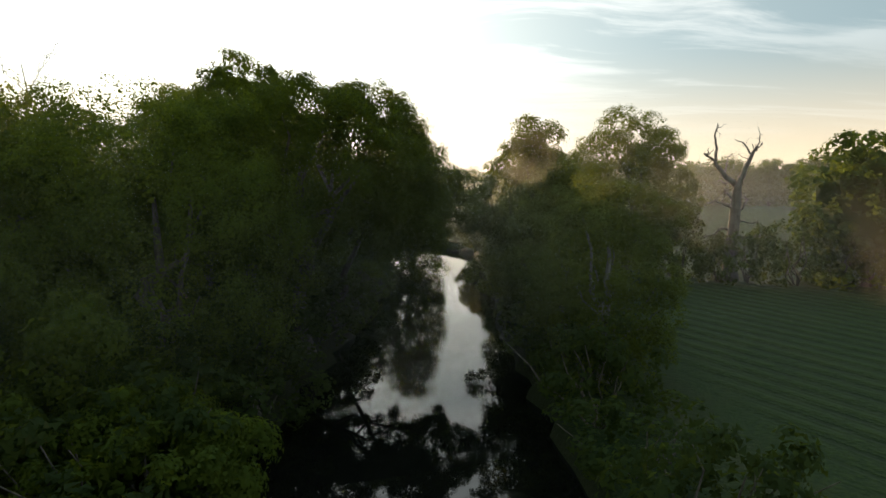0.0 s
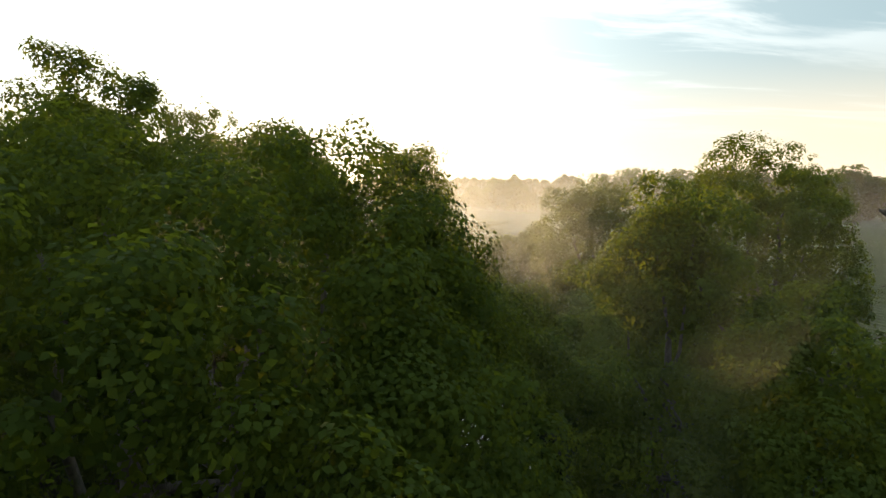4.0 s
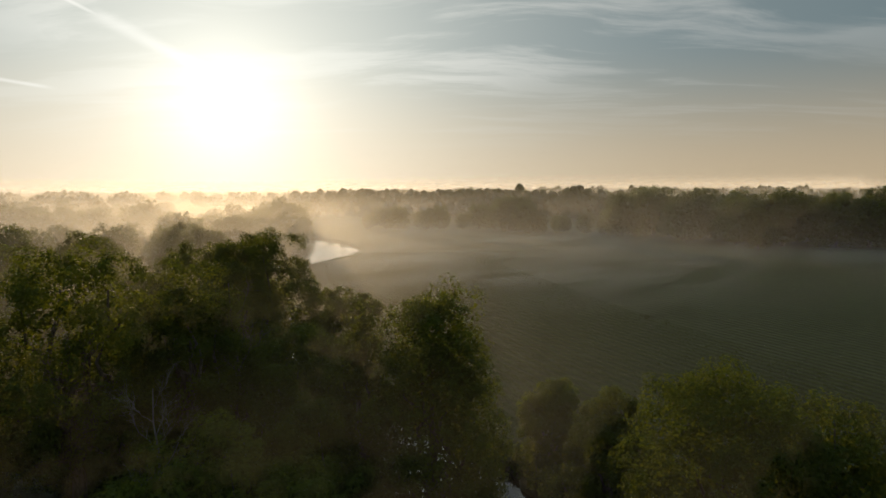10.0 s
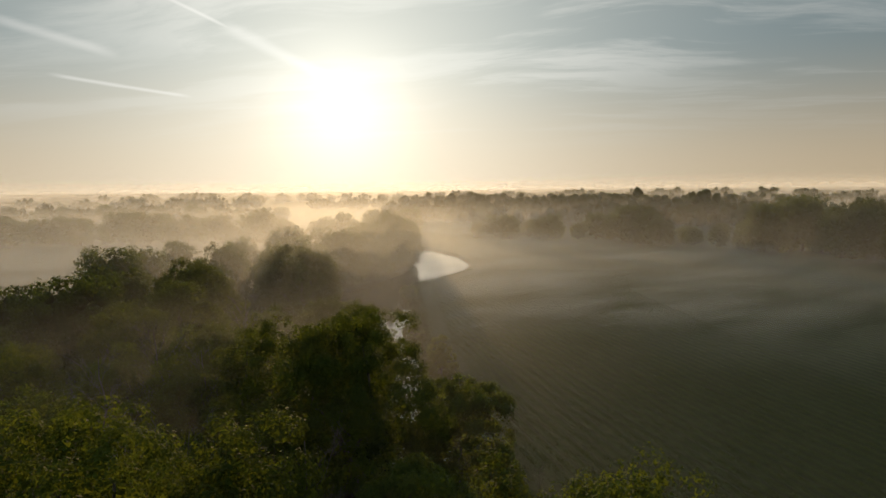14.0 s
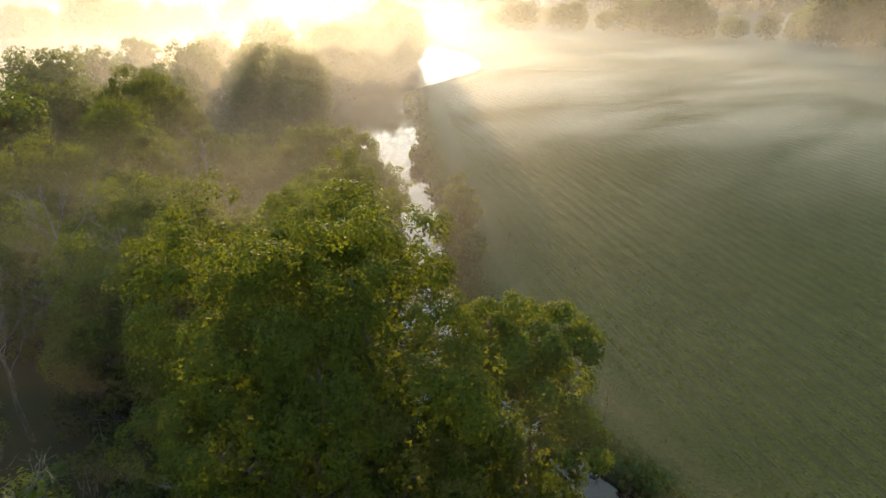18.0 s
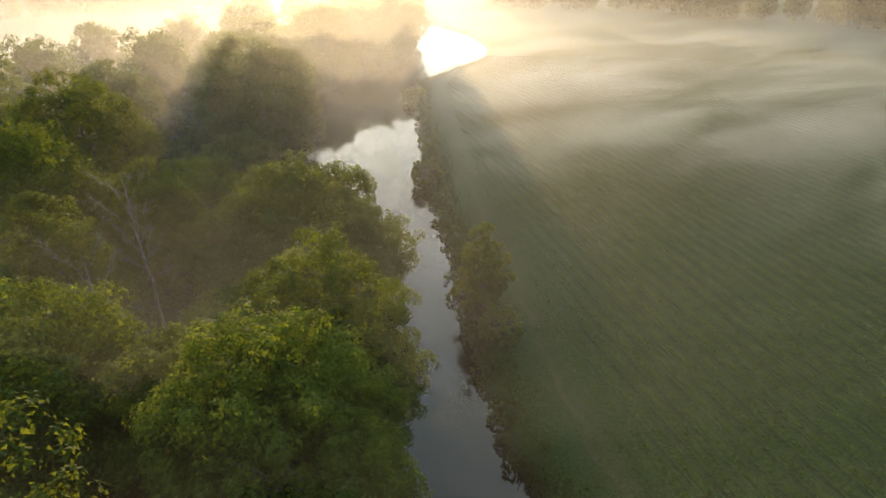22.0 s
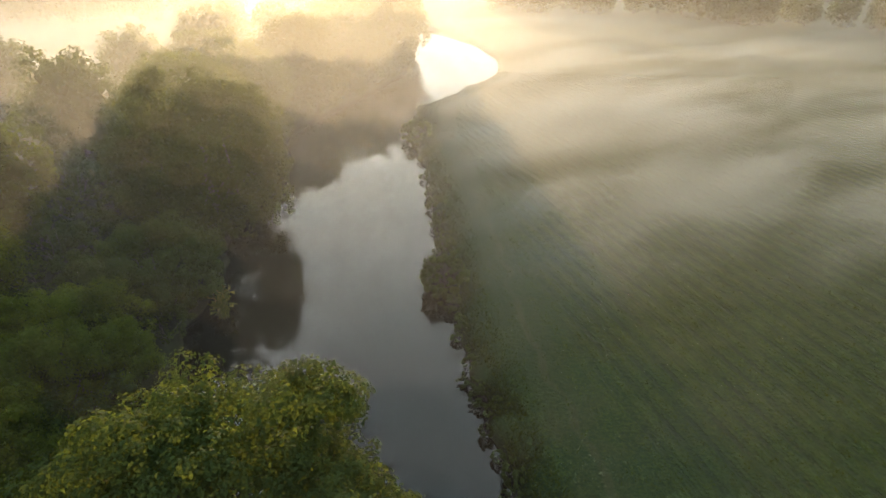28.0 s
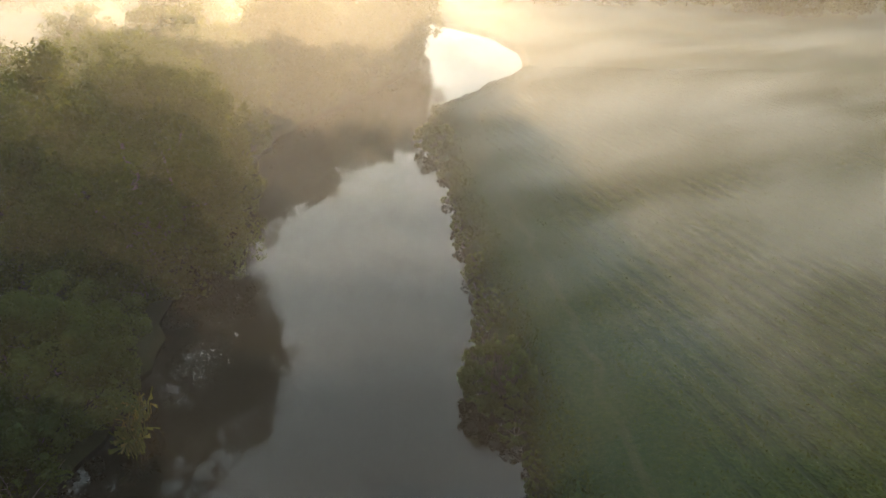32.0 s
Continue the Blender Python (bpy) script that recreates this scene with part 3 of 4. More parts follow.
tree("willow_tree", "domed willow leaning out over the water", -35.4, 108.5, 13.4, 8.3, mat=WILLOW, leaf=0.16, count=80000, bottom=0.0, low=-0.9, lobes=130, squash=0.85, lobe=0.26)
tree("willow_tree", "great leafy tree with sunlit yellow crown by the water", -58.5, 150, 16.5, 9.6, mat=WILLOW, leaf=0.2, count=40000, bottom=0.0, low=-0.95, lobes=80)
tree("willow_tree", "dark bushy tree at the water's edge", -55.0, 134, 7.5, 5.6, mat=WILLOW, leaf=0.17, count=30000, bottom=0.0, low=-0.95)
tree("oak_tree", "dark bushy tree at the water's edge", -53.5, 121, 8.5, 5.6, leaf=0.15, count=32000, bottom=0.0, low=-0.95)
tree("oak_tree", "dark rounded bush over the water", -46.5, 110, 7.0, 4.6, leaf=0.15, count=24000, bottom=0.0, low=-0.95)
tree("oak_tree", "low green tree of the riverside wood", -51, 110, 11.0, 4.6, count=24000, bottom=0.05, low=-0.9)
tree("oak_tree", "tall green tree of the riverside wood", -66, 122, 17.5, 7.2, leaf=0.2, count=26000, bottom=0.05, low=-0.9)
tree("oak_tree", "tall dark tree of the riverside wood", -70.5, 167, 16.0, 8.0, leaf=0.22, count=22000, bottom=0.02, low=-0.95)
tree("oak_tree", "tall dark tree of the riverside wood", -71.0, 184, 15.5, 8.0, leaf=0.24, count=20000, bottom=0.0, low=-0.95)
tree("oak_tree", "tall dark tree at the river bend", -68, 203, 16.0, 8.0, leaf=0.25, count=20000, bottom=0.0, low=-0.95)
tree("oak_tree", "rounded dark tree at the river bend", -66, 224, 18.0, 9.0, leaf=0.25, count=20000, bottom=0.0, low=-0.95)
tree("oak_tree", "great rounded tree at the river bend", -62.5, 241, 20.7, 10.0, leaf=0.28, count=22000, bottom=0.0, low=-0.95)
tree("oak_tree", "leafy tree of the riverside wood", -40, 84, 15.5, 6.0, count=22000)
tree("oak_tree", "green tree among bare trunks", -38, 76, 13.5, 4.2, count=14000, ragged=0.15)
tree("elder_bush", "dark overhanging bush on the river bank", -5.6, -15.5, 4.2, 3.0, count=14000, leaf=0.13, bottom=0.0, low=-0.95, category="bush")
tree("elder_bush", "dark overhanging bush on the river bank", -6.4, -21.5, 3.8, 3.0, count=14000, leaf=0.13, bottom=0.0, low=-0.95, category="bush")
tree("oak_tree", "leafy tree of the riverside wood", -33, 85, 13.0, 4.6, count=22000, bottom=0.05, low=-0.9)
tree("oak_tree", "leafy tree of the riverside wood", -46.8, 95, 15.4, 3.8, count=22000, bottom=0.05, low=-0.9)
tree("oak_tree", "low leafy tree of the riverside wood", -34.5, 96, 9.5, 4.4, count=20000, bottom=0.0, low=-0.9)
tree("oak_tree", "leafy tree of the riverside wood", -50, 82, 12.5, 4.6, count=20000, bottom=0.05, low=-0.9)
for x, y, h, r in ((-46, 66, 14, 5.0), (-37, 52, 15, 4.6), (-33, 33, 16, 5.0), (-48, 50, 15, 5.2), (-56, 93, 15, 6.0), (-60, 108, 15.5, 6.2), (-58, 76, 15, 5.8), (-30, 22, 16, 5.0)):
    tree("oak_tree", "leafy green tree of the riverside wood", x, y, h, r, leaf=0.17, count=20000, bottom=0.08, low=-0.85, ragged=0.13)
for x, y, h, r in ((-12, 57, 15, 4.8), (-14.5, 50, 15, 4.4), (-25, 55, 16, 4.8), (-9, 45, 12.5, 4.0), (-8.5, 34, 12, 4.0)):
    tree("oak_tree", "dark leafy tree of the riverside wood", x, y, h, r, leaf=0.16, count=22000, bottom=0.0, low=-0.9)
# right bank
tree("ash_tree", "light green young ash on the bank", 10.6, -3.5, 11.2, 3.5, mat=ASH, leaf=0.10, count=24000, bark=PALE_BARK, bottom=0.05, low=-0.9, ragged=0.18, clump=0.38)
tree("ash_tree", "light green young ash on the bank", 10.0, 3.8, 12.0, 3.0, mat=ASH, leaf=0.13, count=20000, bark=PALE_BARK, bottom=0.05, low=-0.9, ragged=0.15)
tree("oak_tree", "dark narrow tree on the river bank", 9.0, 11, 14.6, 4.0, leaf=0.14, count=28000, bottom=0.03, low=-0.9, taper=0.3)
tree("oak_tree", "large round-topped oak on the meadow edge", 21.6, 30.5, 16.9, 6.4, leaf=0.15, count=44000, lobes=70, bottom=0.08, ragged=0.13)
tree("oak_tree", "dark tree on the river bank", 14.2, 43.5, 15.6, 5.2, leaf=0.15, count=30000, lobes=90, bottom=0.0, low=-0.95)
tree("oak_tree", "smaller tree beside the bank oak", 19.7, 42.5, 13.7, 3.9, count=12000, bottom=0.05, low=-0.9)
tree("oak_tree", "dark bushy tree on the bank", 11.5, 33, 9.5, 4.0, count=14000, bottom=0.0, low=-0.95)
tree("oak_tree", "dark bushy tree on the bank", 11.0, 22, 9.5, 4.0, count=14000, bottom=0.0, low=-0.95)
tree("hawthorn", "low hawthorn tree on the river bank", 10.3, 52, 10.2, 3.0, count=14000, bottom=0.0, low=-0.95)
tree("hawthorn", "low hawthorn tree on the river bank", 7.8, 60, 9.4, 2.8, count=12000, bottom=0.0, low=-0.95)
tree("poplar_sapling", "slender sunlit sapling on the meadow bank", -20.1, 109.3, 8.0, 2.2, mat=ASH, leaf=0.11, count=14000, bottom=0.05, low=-0.9, ragged=0.2, lobes=40, clump=0.35, lobe=0.26)


# ---- bare and dead trees ----
def bare_tree(name, label, x, y, height, spread, bark, seed, order=3, thick=1.0, first=0.35):
    """A leafless tree: a bent trunk, limbs, and twigs that fork from them."""
    rng = np.random.default_rng(seed)
    root = new(name)
    root.location = (x, y, max(0.2, ground_z(x, y)) - 0.2)
    trunk = wander(rng, (0, 0, 0), (rng.normal() * 0.05 * height, rng.normal() * 0.05 * height, height), 0.014, 10)
    r0 = height * 0.010 * thick + 0.03
    mesh_object("trunk", *tube(trunk, np.linspace(1, 0.12, 10) * r0, 8), bark, root, smooth=True)
    for k in range(14):
        f = first + (0.95 - first) * (k + rng.uniform(0, 0.7)) / 14
        p = np.array([np.interp(f, np.linspace(0, 1, 10), trunk[:, i]) for i in range(3)])
        a = k * 2.4 + rng.uniform(-0.5, 0.5)
        length = spread * (1.2 - f * 0.6) * rng.uniform(0.6, 1.2)
        e = p + np.array((math.cos(a) * length * 0.8, math.sin(a) * length * 0.8, length * rng.uniform(0.6, 1.3)))
        line = wander(rng, p, e, 0.035, 7)
        rl = r0 * (1 - f * 0.75) * 0.34
        sets = [tube(line, np.linspace(1, 0.2, 7) * rl, 5)]
        for q in range(4 if order < 3 else 8):
            g = rng.uniform(0.3, 1.0)
            s0 = np.array([np.interp(g, np.linspace(0, 1, 7), line[:, i]) for i in range(3)])
            d = unit((e - p)[None] + rng.normal(size=(1, 3)) * length * 0.45)[0]
            tl = length * rng.uniform(0.25, 0.55)
            t2 = wander(rng, s0, s0 + d * tl + (0, 0, tl * 0.3), 0.07, 5)
            sets.append(tube(t2, np.linspace(1, 0.3, 5) * max(0.012, rl * 0.36), 4))
            if order >= 3:
                for _ in range(4):
                    s1 = t2[int(rng.integers(1, 5))]
                    sets.append(tube(wander(rng, s1, s1 + unit(d[None] + rng.normal(size=(1, 3)) * 0.6)[0] * tl * 0.6, 0.08, 4), np.linspace(1, 0.5, 4) * max(0.008, rl * 0.18), 3))
        mesh_object("limb", *joined(sets), bark, root)
    return tagged(root, label, "tree")


for k, (x, y, h, sp) in enumerate(((-40.5, 77.5, 16, 3.6), (-36.0, 77.0, 14, 3.0), (-45, 101, 14.5, 3.0), (-33, 61, 12.5, 2.6), (-25.5, 56, 15.5, 2.6), (-14.5, 40, 15, 2.5), (-38.5, 88, 14, 3.0), (-43, 72, 14.5, 3.2), (-20.8, 58.5, 14, 1.8))):
    bare_tree("bare_tree", "pale leafless tree standing among the green crowns", x, y, h, sp, PALE_BARK, 40 + k)
for k, (x, y, h, sp) in enumerate(((-24, 9, 17.5, 3.0), (-27, 1, 16.5, 3.0), (-19, 32, 21, 3.0), (-25.5, 38, 20.5, 3.0), (-31, 44, 20.5, 3.0), (-13.5, 49, 18.5, 2.6))):
    bare_tree("bare_tree", "thin twiggy tree above the dark wood", x, y, h, sp, BARK, 60 + k)
bare_tree("bare_shrub", "small leafless shrub on the meadow bank", -5.6, 79.5, 3.6, 0.8, BARK, 81, 2, 0.7)


def dead_oak(x, y):
    """The stag-headed dead oak behind the hedge: stout trunk, forked top, broken side branches."""
    rng = np.random.default_rng(9)
    root = new("dead_oak")
    root.location = (x, y, ground_z(x, y) - 0.2)
    mesh_object("trunk", *tube([(0, 0, 0), (-.1, 0, 2), (.05, 0, 4.5), (.2, .1, 6.5), (.25, 0, 8.6), (.3, 0, 9.6)], (.85, .62, .55, .5, .42, .36), 10), DEAD_WOOD, root, smooth=True)
    limbs = (((.3, 0, 9.4), (-1.2, .3, 10.7), (-1.9, .4, 11.9), (-3.0, .2, 12.4), .30), ((-1.8, .4, 11.7), (-1.75, .3, 13), (-1.9, .3, 14.2), (-1.85, .2, 15.4), .16),
             ((.3, 0, 9.4), (.8, -.2, 11), (1.6, 0, 12.6), (2.5, .2, 13.5), .30), ((1.5, 0, 12.4), (1.0, .2, 13.1), (.5, .3, 13.6), (-.1, .2, 13.8), .10),
             ((1.9, 0, 12.8), (1.9, -.2, 13.5), (2.1, -.2, 14.1), (2.0, -.3, 14.6), .08), ((.1, 0, 7.2), (-.8, .3, 7.7), (-1.6, .2, 7.9), (-2.6, .1, 7.8), .16),
             ((.05, 0, 5.2), (-1.0, .2, 5.4), (-1.9, .1, 4.9), (-3.0, .2, 4.3), .17), ((.2, 0, 4.6), (1.4, .1, 4.4), (2.8, -.1, 4.6), (4.0, 0, 4.4), .15),
             ((.25, 0, 6.9), (.9, .2, 7.2), (1.3, .1, 8.0), (1.2, 0, 8.4), .15), ((.2, 0, 6.0), (1.1, 0, 6.1), (1.9, .1, 5.8), (2.6, .1, 6.0), .12),
             ((.1, 0, 3.4), (.9, .1, 3.0), (1.6, 0, 3.1), (2.4, 0, 2.9), .11), ((-.3, .1, 10.0), (-.9, .3, 9.7), (-1.3, .2, 10.0), (-1.9, .3, 9.6), .09),
             ((-.9, .3, 10.5), (-.6, .4, 11.4), (-.7, .3, 12.0), (-.2, .3, 12.4), .09), ((.15, 0, 8.0), (-.5, .2, 8.5), (-.8, .2, 8.9), (-.9, .2, 9.2), .16))
    for a, b, c, d, r in limbs:
        pts = np.array((a, b, c, d)) + rng.normal(size=(4, 3)) * 0.05
        t = np.linspace(0, 3, 10)
        line = np.stack([np.interp(t, range(4), pts[:, i]) for i in range(3)], 1) + rng.normal(size=(10, 3)) * 0.05
        sets = [tube(line, np.linspace(1, 0.25, 10) * r, 6)]
        for _ in range(5):
            s0 = line[int(rng.integers(4, 10))]
            sets.append(tube(wander(rng, s0, s0 + rng.normal(size=3) * (0.55, 0.4, 0.45) + (0, 0, 0.2), 0.12, 4), np.linspace(1, 0.3, 4) * r * 0.25, 4))
        mesh_object("limb", *joined(sets), DEAD_WOOD, root)
    return tagged(root, "bare dead oak with a forked top and broken limbs", "tree")


dead_oak(30.8, 27)


# ---- low growth along the banks ----
def bush(name, label, x, y, h, r, mat, count, leaf, seed, category="bush", group="", z=None, twigs=14, spiky=0.0, ragged=0.14, lobes=22, lobe=0.34):
    """A bush: stems that fan out of the ground, leaf clumps down to the ground."""
    rng = np.random.default_rng(seed)
    root = new(name)
    root.location = (x, y, (max(0.05, ground_z(x, y)) if z is None else z) - 0.1)
    (V, F), C, R = crown_mesh(rng, (0, 0, h * 0.45), (r, r, h * 0.56), lobes, count, leaf, -0.75, ragged, three=True, clump=max(0.16, r * 0.13), lobe=lobe, core=4)
    mesh_object("foliage", V, F, mat, root)
    sets = []
    for k in range(twigs):
        a, q = rng.uniform(0, 6.28), rng.uniform(0.5, 1.0) + spiky
        e = np.array((math.cos(a) * r * q * 0.85, math.sin(a) * r * q * 0.85, h * rng.uniform(0.6, 1.0 + spiky * 0.6)))
        sets.append(tube(wander(rng, (0, 0, 0), e, 0.06, 5), np.linspace(0.03, 0.006, 5), 4))
    mesh_object("stems", *joined(sets), BARK, root)
    return tagged(root, label, category, group)


bush("willow_bush", "round grey-green willow bush leaning over the water", -31.2, 140.2, 3.2, 2.1, WILLOW, 26000, 0.09, 1, z=0.05, twigs=220, spiky=0.16, ragged=0.03, lobes=90, lobe=0.2)
bush("willow_bush", "bushy willow at the narrow of the river", -42.6, 184.5, 3.2, 2.6, WILLOW, 6000, 0.16, 2, z=0.05, twigs=40, spiky=0.1)
bush("elder_bush", "grey-green bush beside the sapling", -18.2, 104.8, 2.8, 1.6, WILLOW, 8000, 0.10, 3)
bush("elder_bush", "low dark bush under the sapling", -20.3, 107.5, 1.8, 1.4, HEDGE, 6000, 0.09, 4)
bramble = [bush("bramble", "tangled bramble mound on the river bank", 0, 0, hh, rr, HEDGE, 1500, 0.13, 20 + k, "bramble", "bank brambles", z=0.1)
           for k, (hh, rr) in enumerate(((1.1, 1.1), (1.5, 1.3), (1.0, 0.9), (1.3, 1.0), (0.8, 1.0)))]
brng = np.random.default_rng(5)
first_used = set()
yy = 62.0
while yy < 226:
    k = int(brng.integers(5))
    m = Matrix.Translation((right_bank(yy) + brng.uniform(-0.3, 0.75), yy, brng.uniform(0.0, 0.25))) @ Matrix.Rotation(float(brng.uniform(0, 6.28)), 4, "Z")
    if k in first_used:
        o = copy_thing(bramble[k], m)
    else:
        first_used.add(k)
        o = bramble[k]
        o.matrix_basis = m
    sc = float(brng.uniform(0.5, 0.9))
    o.scale = (sc, sc * float(brng.uniform(0.9, 1.5)), sc * float(brng.uniform(0.7, 1.1)))
    yy += float(brng.uniform(0.9, 2.1))


def reeds(x, y, seed):
    rng = np.random.default_rng(seed)
    root = new("reed_clump")
    root.location = (x, y, -0.1)
    sets = []
    for _ in range(60):
        a, r = rng.uniform(0, 6.28), rng.uniform(0, 0.5)
        p = np.array((math.cos(a) * r, math.sin(a) * r, 0))
        h, w_ = rng.uniform(1.0, 1.9), 0.022
        b = rng.normal(size=3) * 0.28
        b[2] = 0
        s = unit(np.cross(b + 1e-3, (0, 0, 1))[None])[0] * w_
        V = np.array([p - s, p + s, p + b * 0.5 + s + (0, 0, h * 0.7), p + b * 0.5 - s + (0, 0, h * 0.7), p + b * 1.6 + (0, 0, h * rng.uniform(0.75, 1.0)), p + b * 1.6 + (0, 0, h * 0.7)])
        sets.append((V, np.array([(0, 1, 2, 3), (3, 2, 4, 5)])))
    mesh_object("blades", *joined(sets), REED, root)
    return tagged(root, "clump of green and straw-coloured reeds in the shallows", "reeds")


REED = leaf_material("reed_blades", (0.08, 0.12, 0.03), (0.16, 0.18, 0.06), (0.30, 0.26, 0.12), 0.35)
for k, (x, y) in enumerate(((-49.6, 134.2), (-50.2, 135.4), (-48.9, 133.0))):
    reeds(x, y, k)


# ---- woods further off: a few tree shapes, copied ----
def far_template(k):
    rng = np.random.default_rng(500 + k)
    root = new("far_tree")
    tall, r = (13, 5.2) if k % 2 else (14.5, 6.6)
    (V, F), C, R = crown_mesh(rng, (0, 0, tall * 0.50), (r, r, tall * 0.50), 48, 5000, 0.40, -0.95, 0.08, three=True, clump=0.8, core=4)
    V, F = joined([(V, F)] + [lump(rng, c * np.array((0.8, 0.8, 0.95)), q * 0.55) for c, q in zip(C, R)] + [lump(rng, (0, 0, tall * 0.48), (r * 0.62, r * 0.62, tall * 0.36))])
    mesh_object("crown", V, F, FAR, root)
    mesh_object("trunk", *tube(wander(rng, (0, 0, -0.3), (0, 0, tall * 0.7), 0.03, 6), np.linspace(0.42, 0.1, 6), 6), BARK, root)
    return tagged(root, "distant broadleaf tree in morning haze", "tree", "hedgerow and woodland trees")


TEMPLATES = [far_template(k) for k in range(5)]
frng = np.random.default_rng(77)
used = set()


def far_tree(x, y, height, wide=1.0):
    k = int(frng.integers(5))
    t = TEMPLATES[k]
    s = height / (13 if k % 2 else 14.5)
    m = Matrix.Translation((x, y, ground_z(x, y))) @ Matrix.Rotation(float(frng.uniform(0, 6.28)), 4, "Z")
    if k not in used:
        used.add(k)
        t.matrix_basis = m
        o = t
    else:
        o = copy_thing(t, m)
    o.scale = (s * wide, s * wide, s)
    return o


def tree_line(a, b, n, height, spread, vary=0.25):
    """A row of single trees."""
    for i in range(n):
        q = (i + frng.uniform(0.1, 0.9)) / n
        far_tree(a[0] + (b[0] - a[0]) * q + frng.normal() * spread, a[1] + (b[1] - a[1]) * q + frng.normal() * spread,
                 height * (1 + frng.uniform(-vary, vary)), frng.uniform(0.9, 1.3))


def far_wood(rows, leaf):
    """Woods at a great distance, as one mesh of many rough crowns."""
    sets = []
    for a, b, n, height, spread in rows:
        for i in range(n):
            q = (i + frng.uniform(0.1, 0.9)) / n
            x, y = a[0] + (b[0] - a[0]) * q + frng.normal() * spread, a[1] + (b[1] - a[1]) * q + frng.normal() * spread
            h = height * frng.uniform(0.68, 1.12)
            (V, F), C, R = crown_mesh(frng, (x, y, ground_z(x, y) + h * 0.5), (h * frng.uniform(0.55, 1.0), h * 0.6, h * 0.5), 14, 240, leaf, -0.95, 0.08, three=True, clump=h * 0.13, core=1)
            sets += [(V, F)] + [lump(frng, c, q * 1.15) for c, q in zip(C, R)] + [lump(frng, (x, y, ground_z(x, y) + h * 0.46), (h * 0.5, h * 0.45, h * 0.42))]
    ob = mesh_object("far_wood", *joined(sets), FAR)
    return tagged(ob, "distant dark woodland edges fading into haze", "wood", kind="stuff")


# riverside wood, left bank
for x, y, h in ((-92, 134, 17), (-89, 209, 17), (-85, 165, 15), (-76, 140, 14), (-78, 185, 15), (-72, 255, 17), (-64, 268, 15), (-85, 232, 15),
                (-100, 155, 15), (-108, 180, 14), (-76, 105, 16), (-80, 120, 15), (-70, 205, 15),
                (-45, 30, 15), (-30, 10, 15), (-44, 12, 16), (-58, 20, 16),
                (-60, 40, 15), (-62, 60, 15), (-74, 85, 14), (-90, 110, 14), (-28, -8, 13), (-40, -4, 15), (-54, 0, 16), (-70, 10, 15),
                (-75, 35, 14), (-80, 60, 14), (-92, 85, 13), (-28, -22, 13), (-42, -20, 14), (-20, -26, 12), (-100, 200, 14), (-86, 275, 14), (-100, 240, 14)):
    far_tree(x, y, h)
# out-of-view trees, added behind and left of the start to shade near foliage
for x, y, h in ((-13, -31, 17), (-20, -25, 17), (-12, -38, 15), (-10, -50, 16), (-13, -62, 15), (-20, -44, 16), (-22, -58, 16), (-11, -75, 16), (-32, -38, 15), (-34, -54, 16), (15, -58, 14), (14, -70, 15), (17, -82, 15), (-24, -74, 16)):
    far_tree(x, y, h)
# undergrowth between the trunks of the wood
def thicket_template(k):
    rng = np.random.default_rng(700 + k)
    root = new("thicket")
    (V, F), C, R = crown_mesh(rng, (0, 0, 2.2), (3.4, 3.4, 2.6), 26, 1500, 0.30, -0.9, 0.12, three=True, clump=0.6, core=3)
    mesh_object("foliage", V, F, HEDGE, root)
    mesh_object("stems", *joined([tube(wander(rng, (0, 0, -0.4), (*(rng.normal(size=2) * 1.6), 3.6), 0.06, 5), np.linspace(0.07, 0.02, 5), 5) for _ in range(7)]), BARK, root)
    return tagged(root, "dense green thicket under the riverside trees", "bush", "thickets")


THICKETS = [thicket_template(k) for k in range(4)]
placed = []


def thicket(x, y, s, tall=1.0):
    t = THICKETS[len(placed) % 4]
    m = Matrix.Translation((x, y, max(0.1, ground_z(x, y)))) @ Matrix.Rotation(float(frng.uniform(0, 6.28)), 4, "Z")
    o = copy_thing(t, m) if len(placed) >= 4 else t
    o.matrix_basis = m
    o.scale = (s, s, s * tall)
    placed.append((x, y))


for y in np.arange(-24, 262, 4.6):
    l = left_bank(y)
    for o in (0.9, 3.8, 7.5, 14, 21, 29, 38):
        x, yy_ = l - o + frng.uniform(-1.5, 1.5) * (0.3 if o < 2 else 1), y + frng.uniform(-2, 2)
        if o > 25 and frng.uniform() < 0.75 or o > 10 and (yy_ > 190 or yy_ < -8) or left_bank(yy_) - x < 0.2:
            continue
        thicket(x, yy_, float(frng.uniform(0.6, 1.1)) * (0.75 if o < 2 else 1.0), float(frng.uniform(0.7, 1.1)))
# hedge and trees beyond the first meadow
for x, y, h in ((42, 24, 14), (51, 25, 15), (62, 22, 14), (74, 18, 14)):
    far_tree(x, y, h, 1.15)
for q in np.linspace(0, 1, 19):
    thicket(26 + 60 * q + frng.uniform(-1, 1), 27 - 16 * q + frng.uniform(-1, 1), float(frng.uniform(0.8, 1.15)), float(frng.uniform(1.0, 1.5)))
for y in np.arange(-30, 62, 4.2):
    thicket(right_bank(y) + 1.6 + frng.uniform(-0.4, 0.8), y, float(frng.uniform(0.5, 0.8)), float(frng.uniform(0.7, 1.2)))
tree_line((-56, 372), (30, 345), 11, 11, 4)
tree_line((30, 340), (48, 322), 4, 15, 4)
tree_line((50, 330), (105, 296), 8, 11, 4)
tree_line((105, 300), (150, 230), 22, 19, 12)
tree_line((150, 260), (260, 180), 24, 19, 16)
tree_line((-105, 300), (-90, 380), 7, 15, 8)
tree_line((-120, 335), (-320, 285), 26, 13.5, 4, 0.2)
tree_line((-150, 345), (-330, 300), 12, 14.5, 5, 0.2)
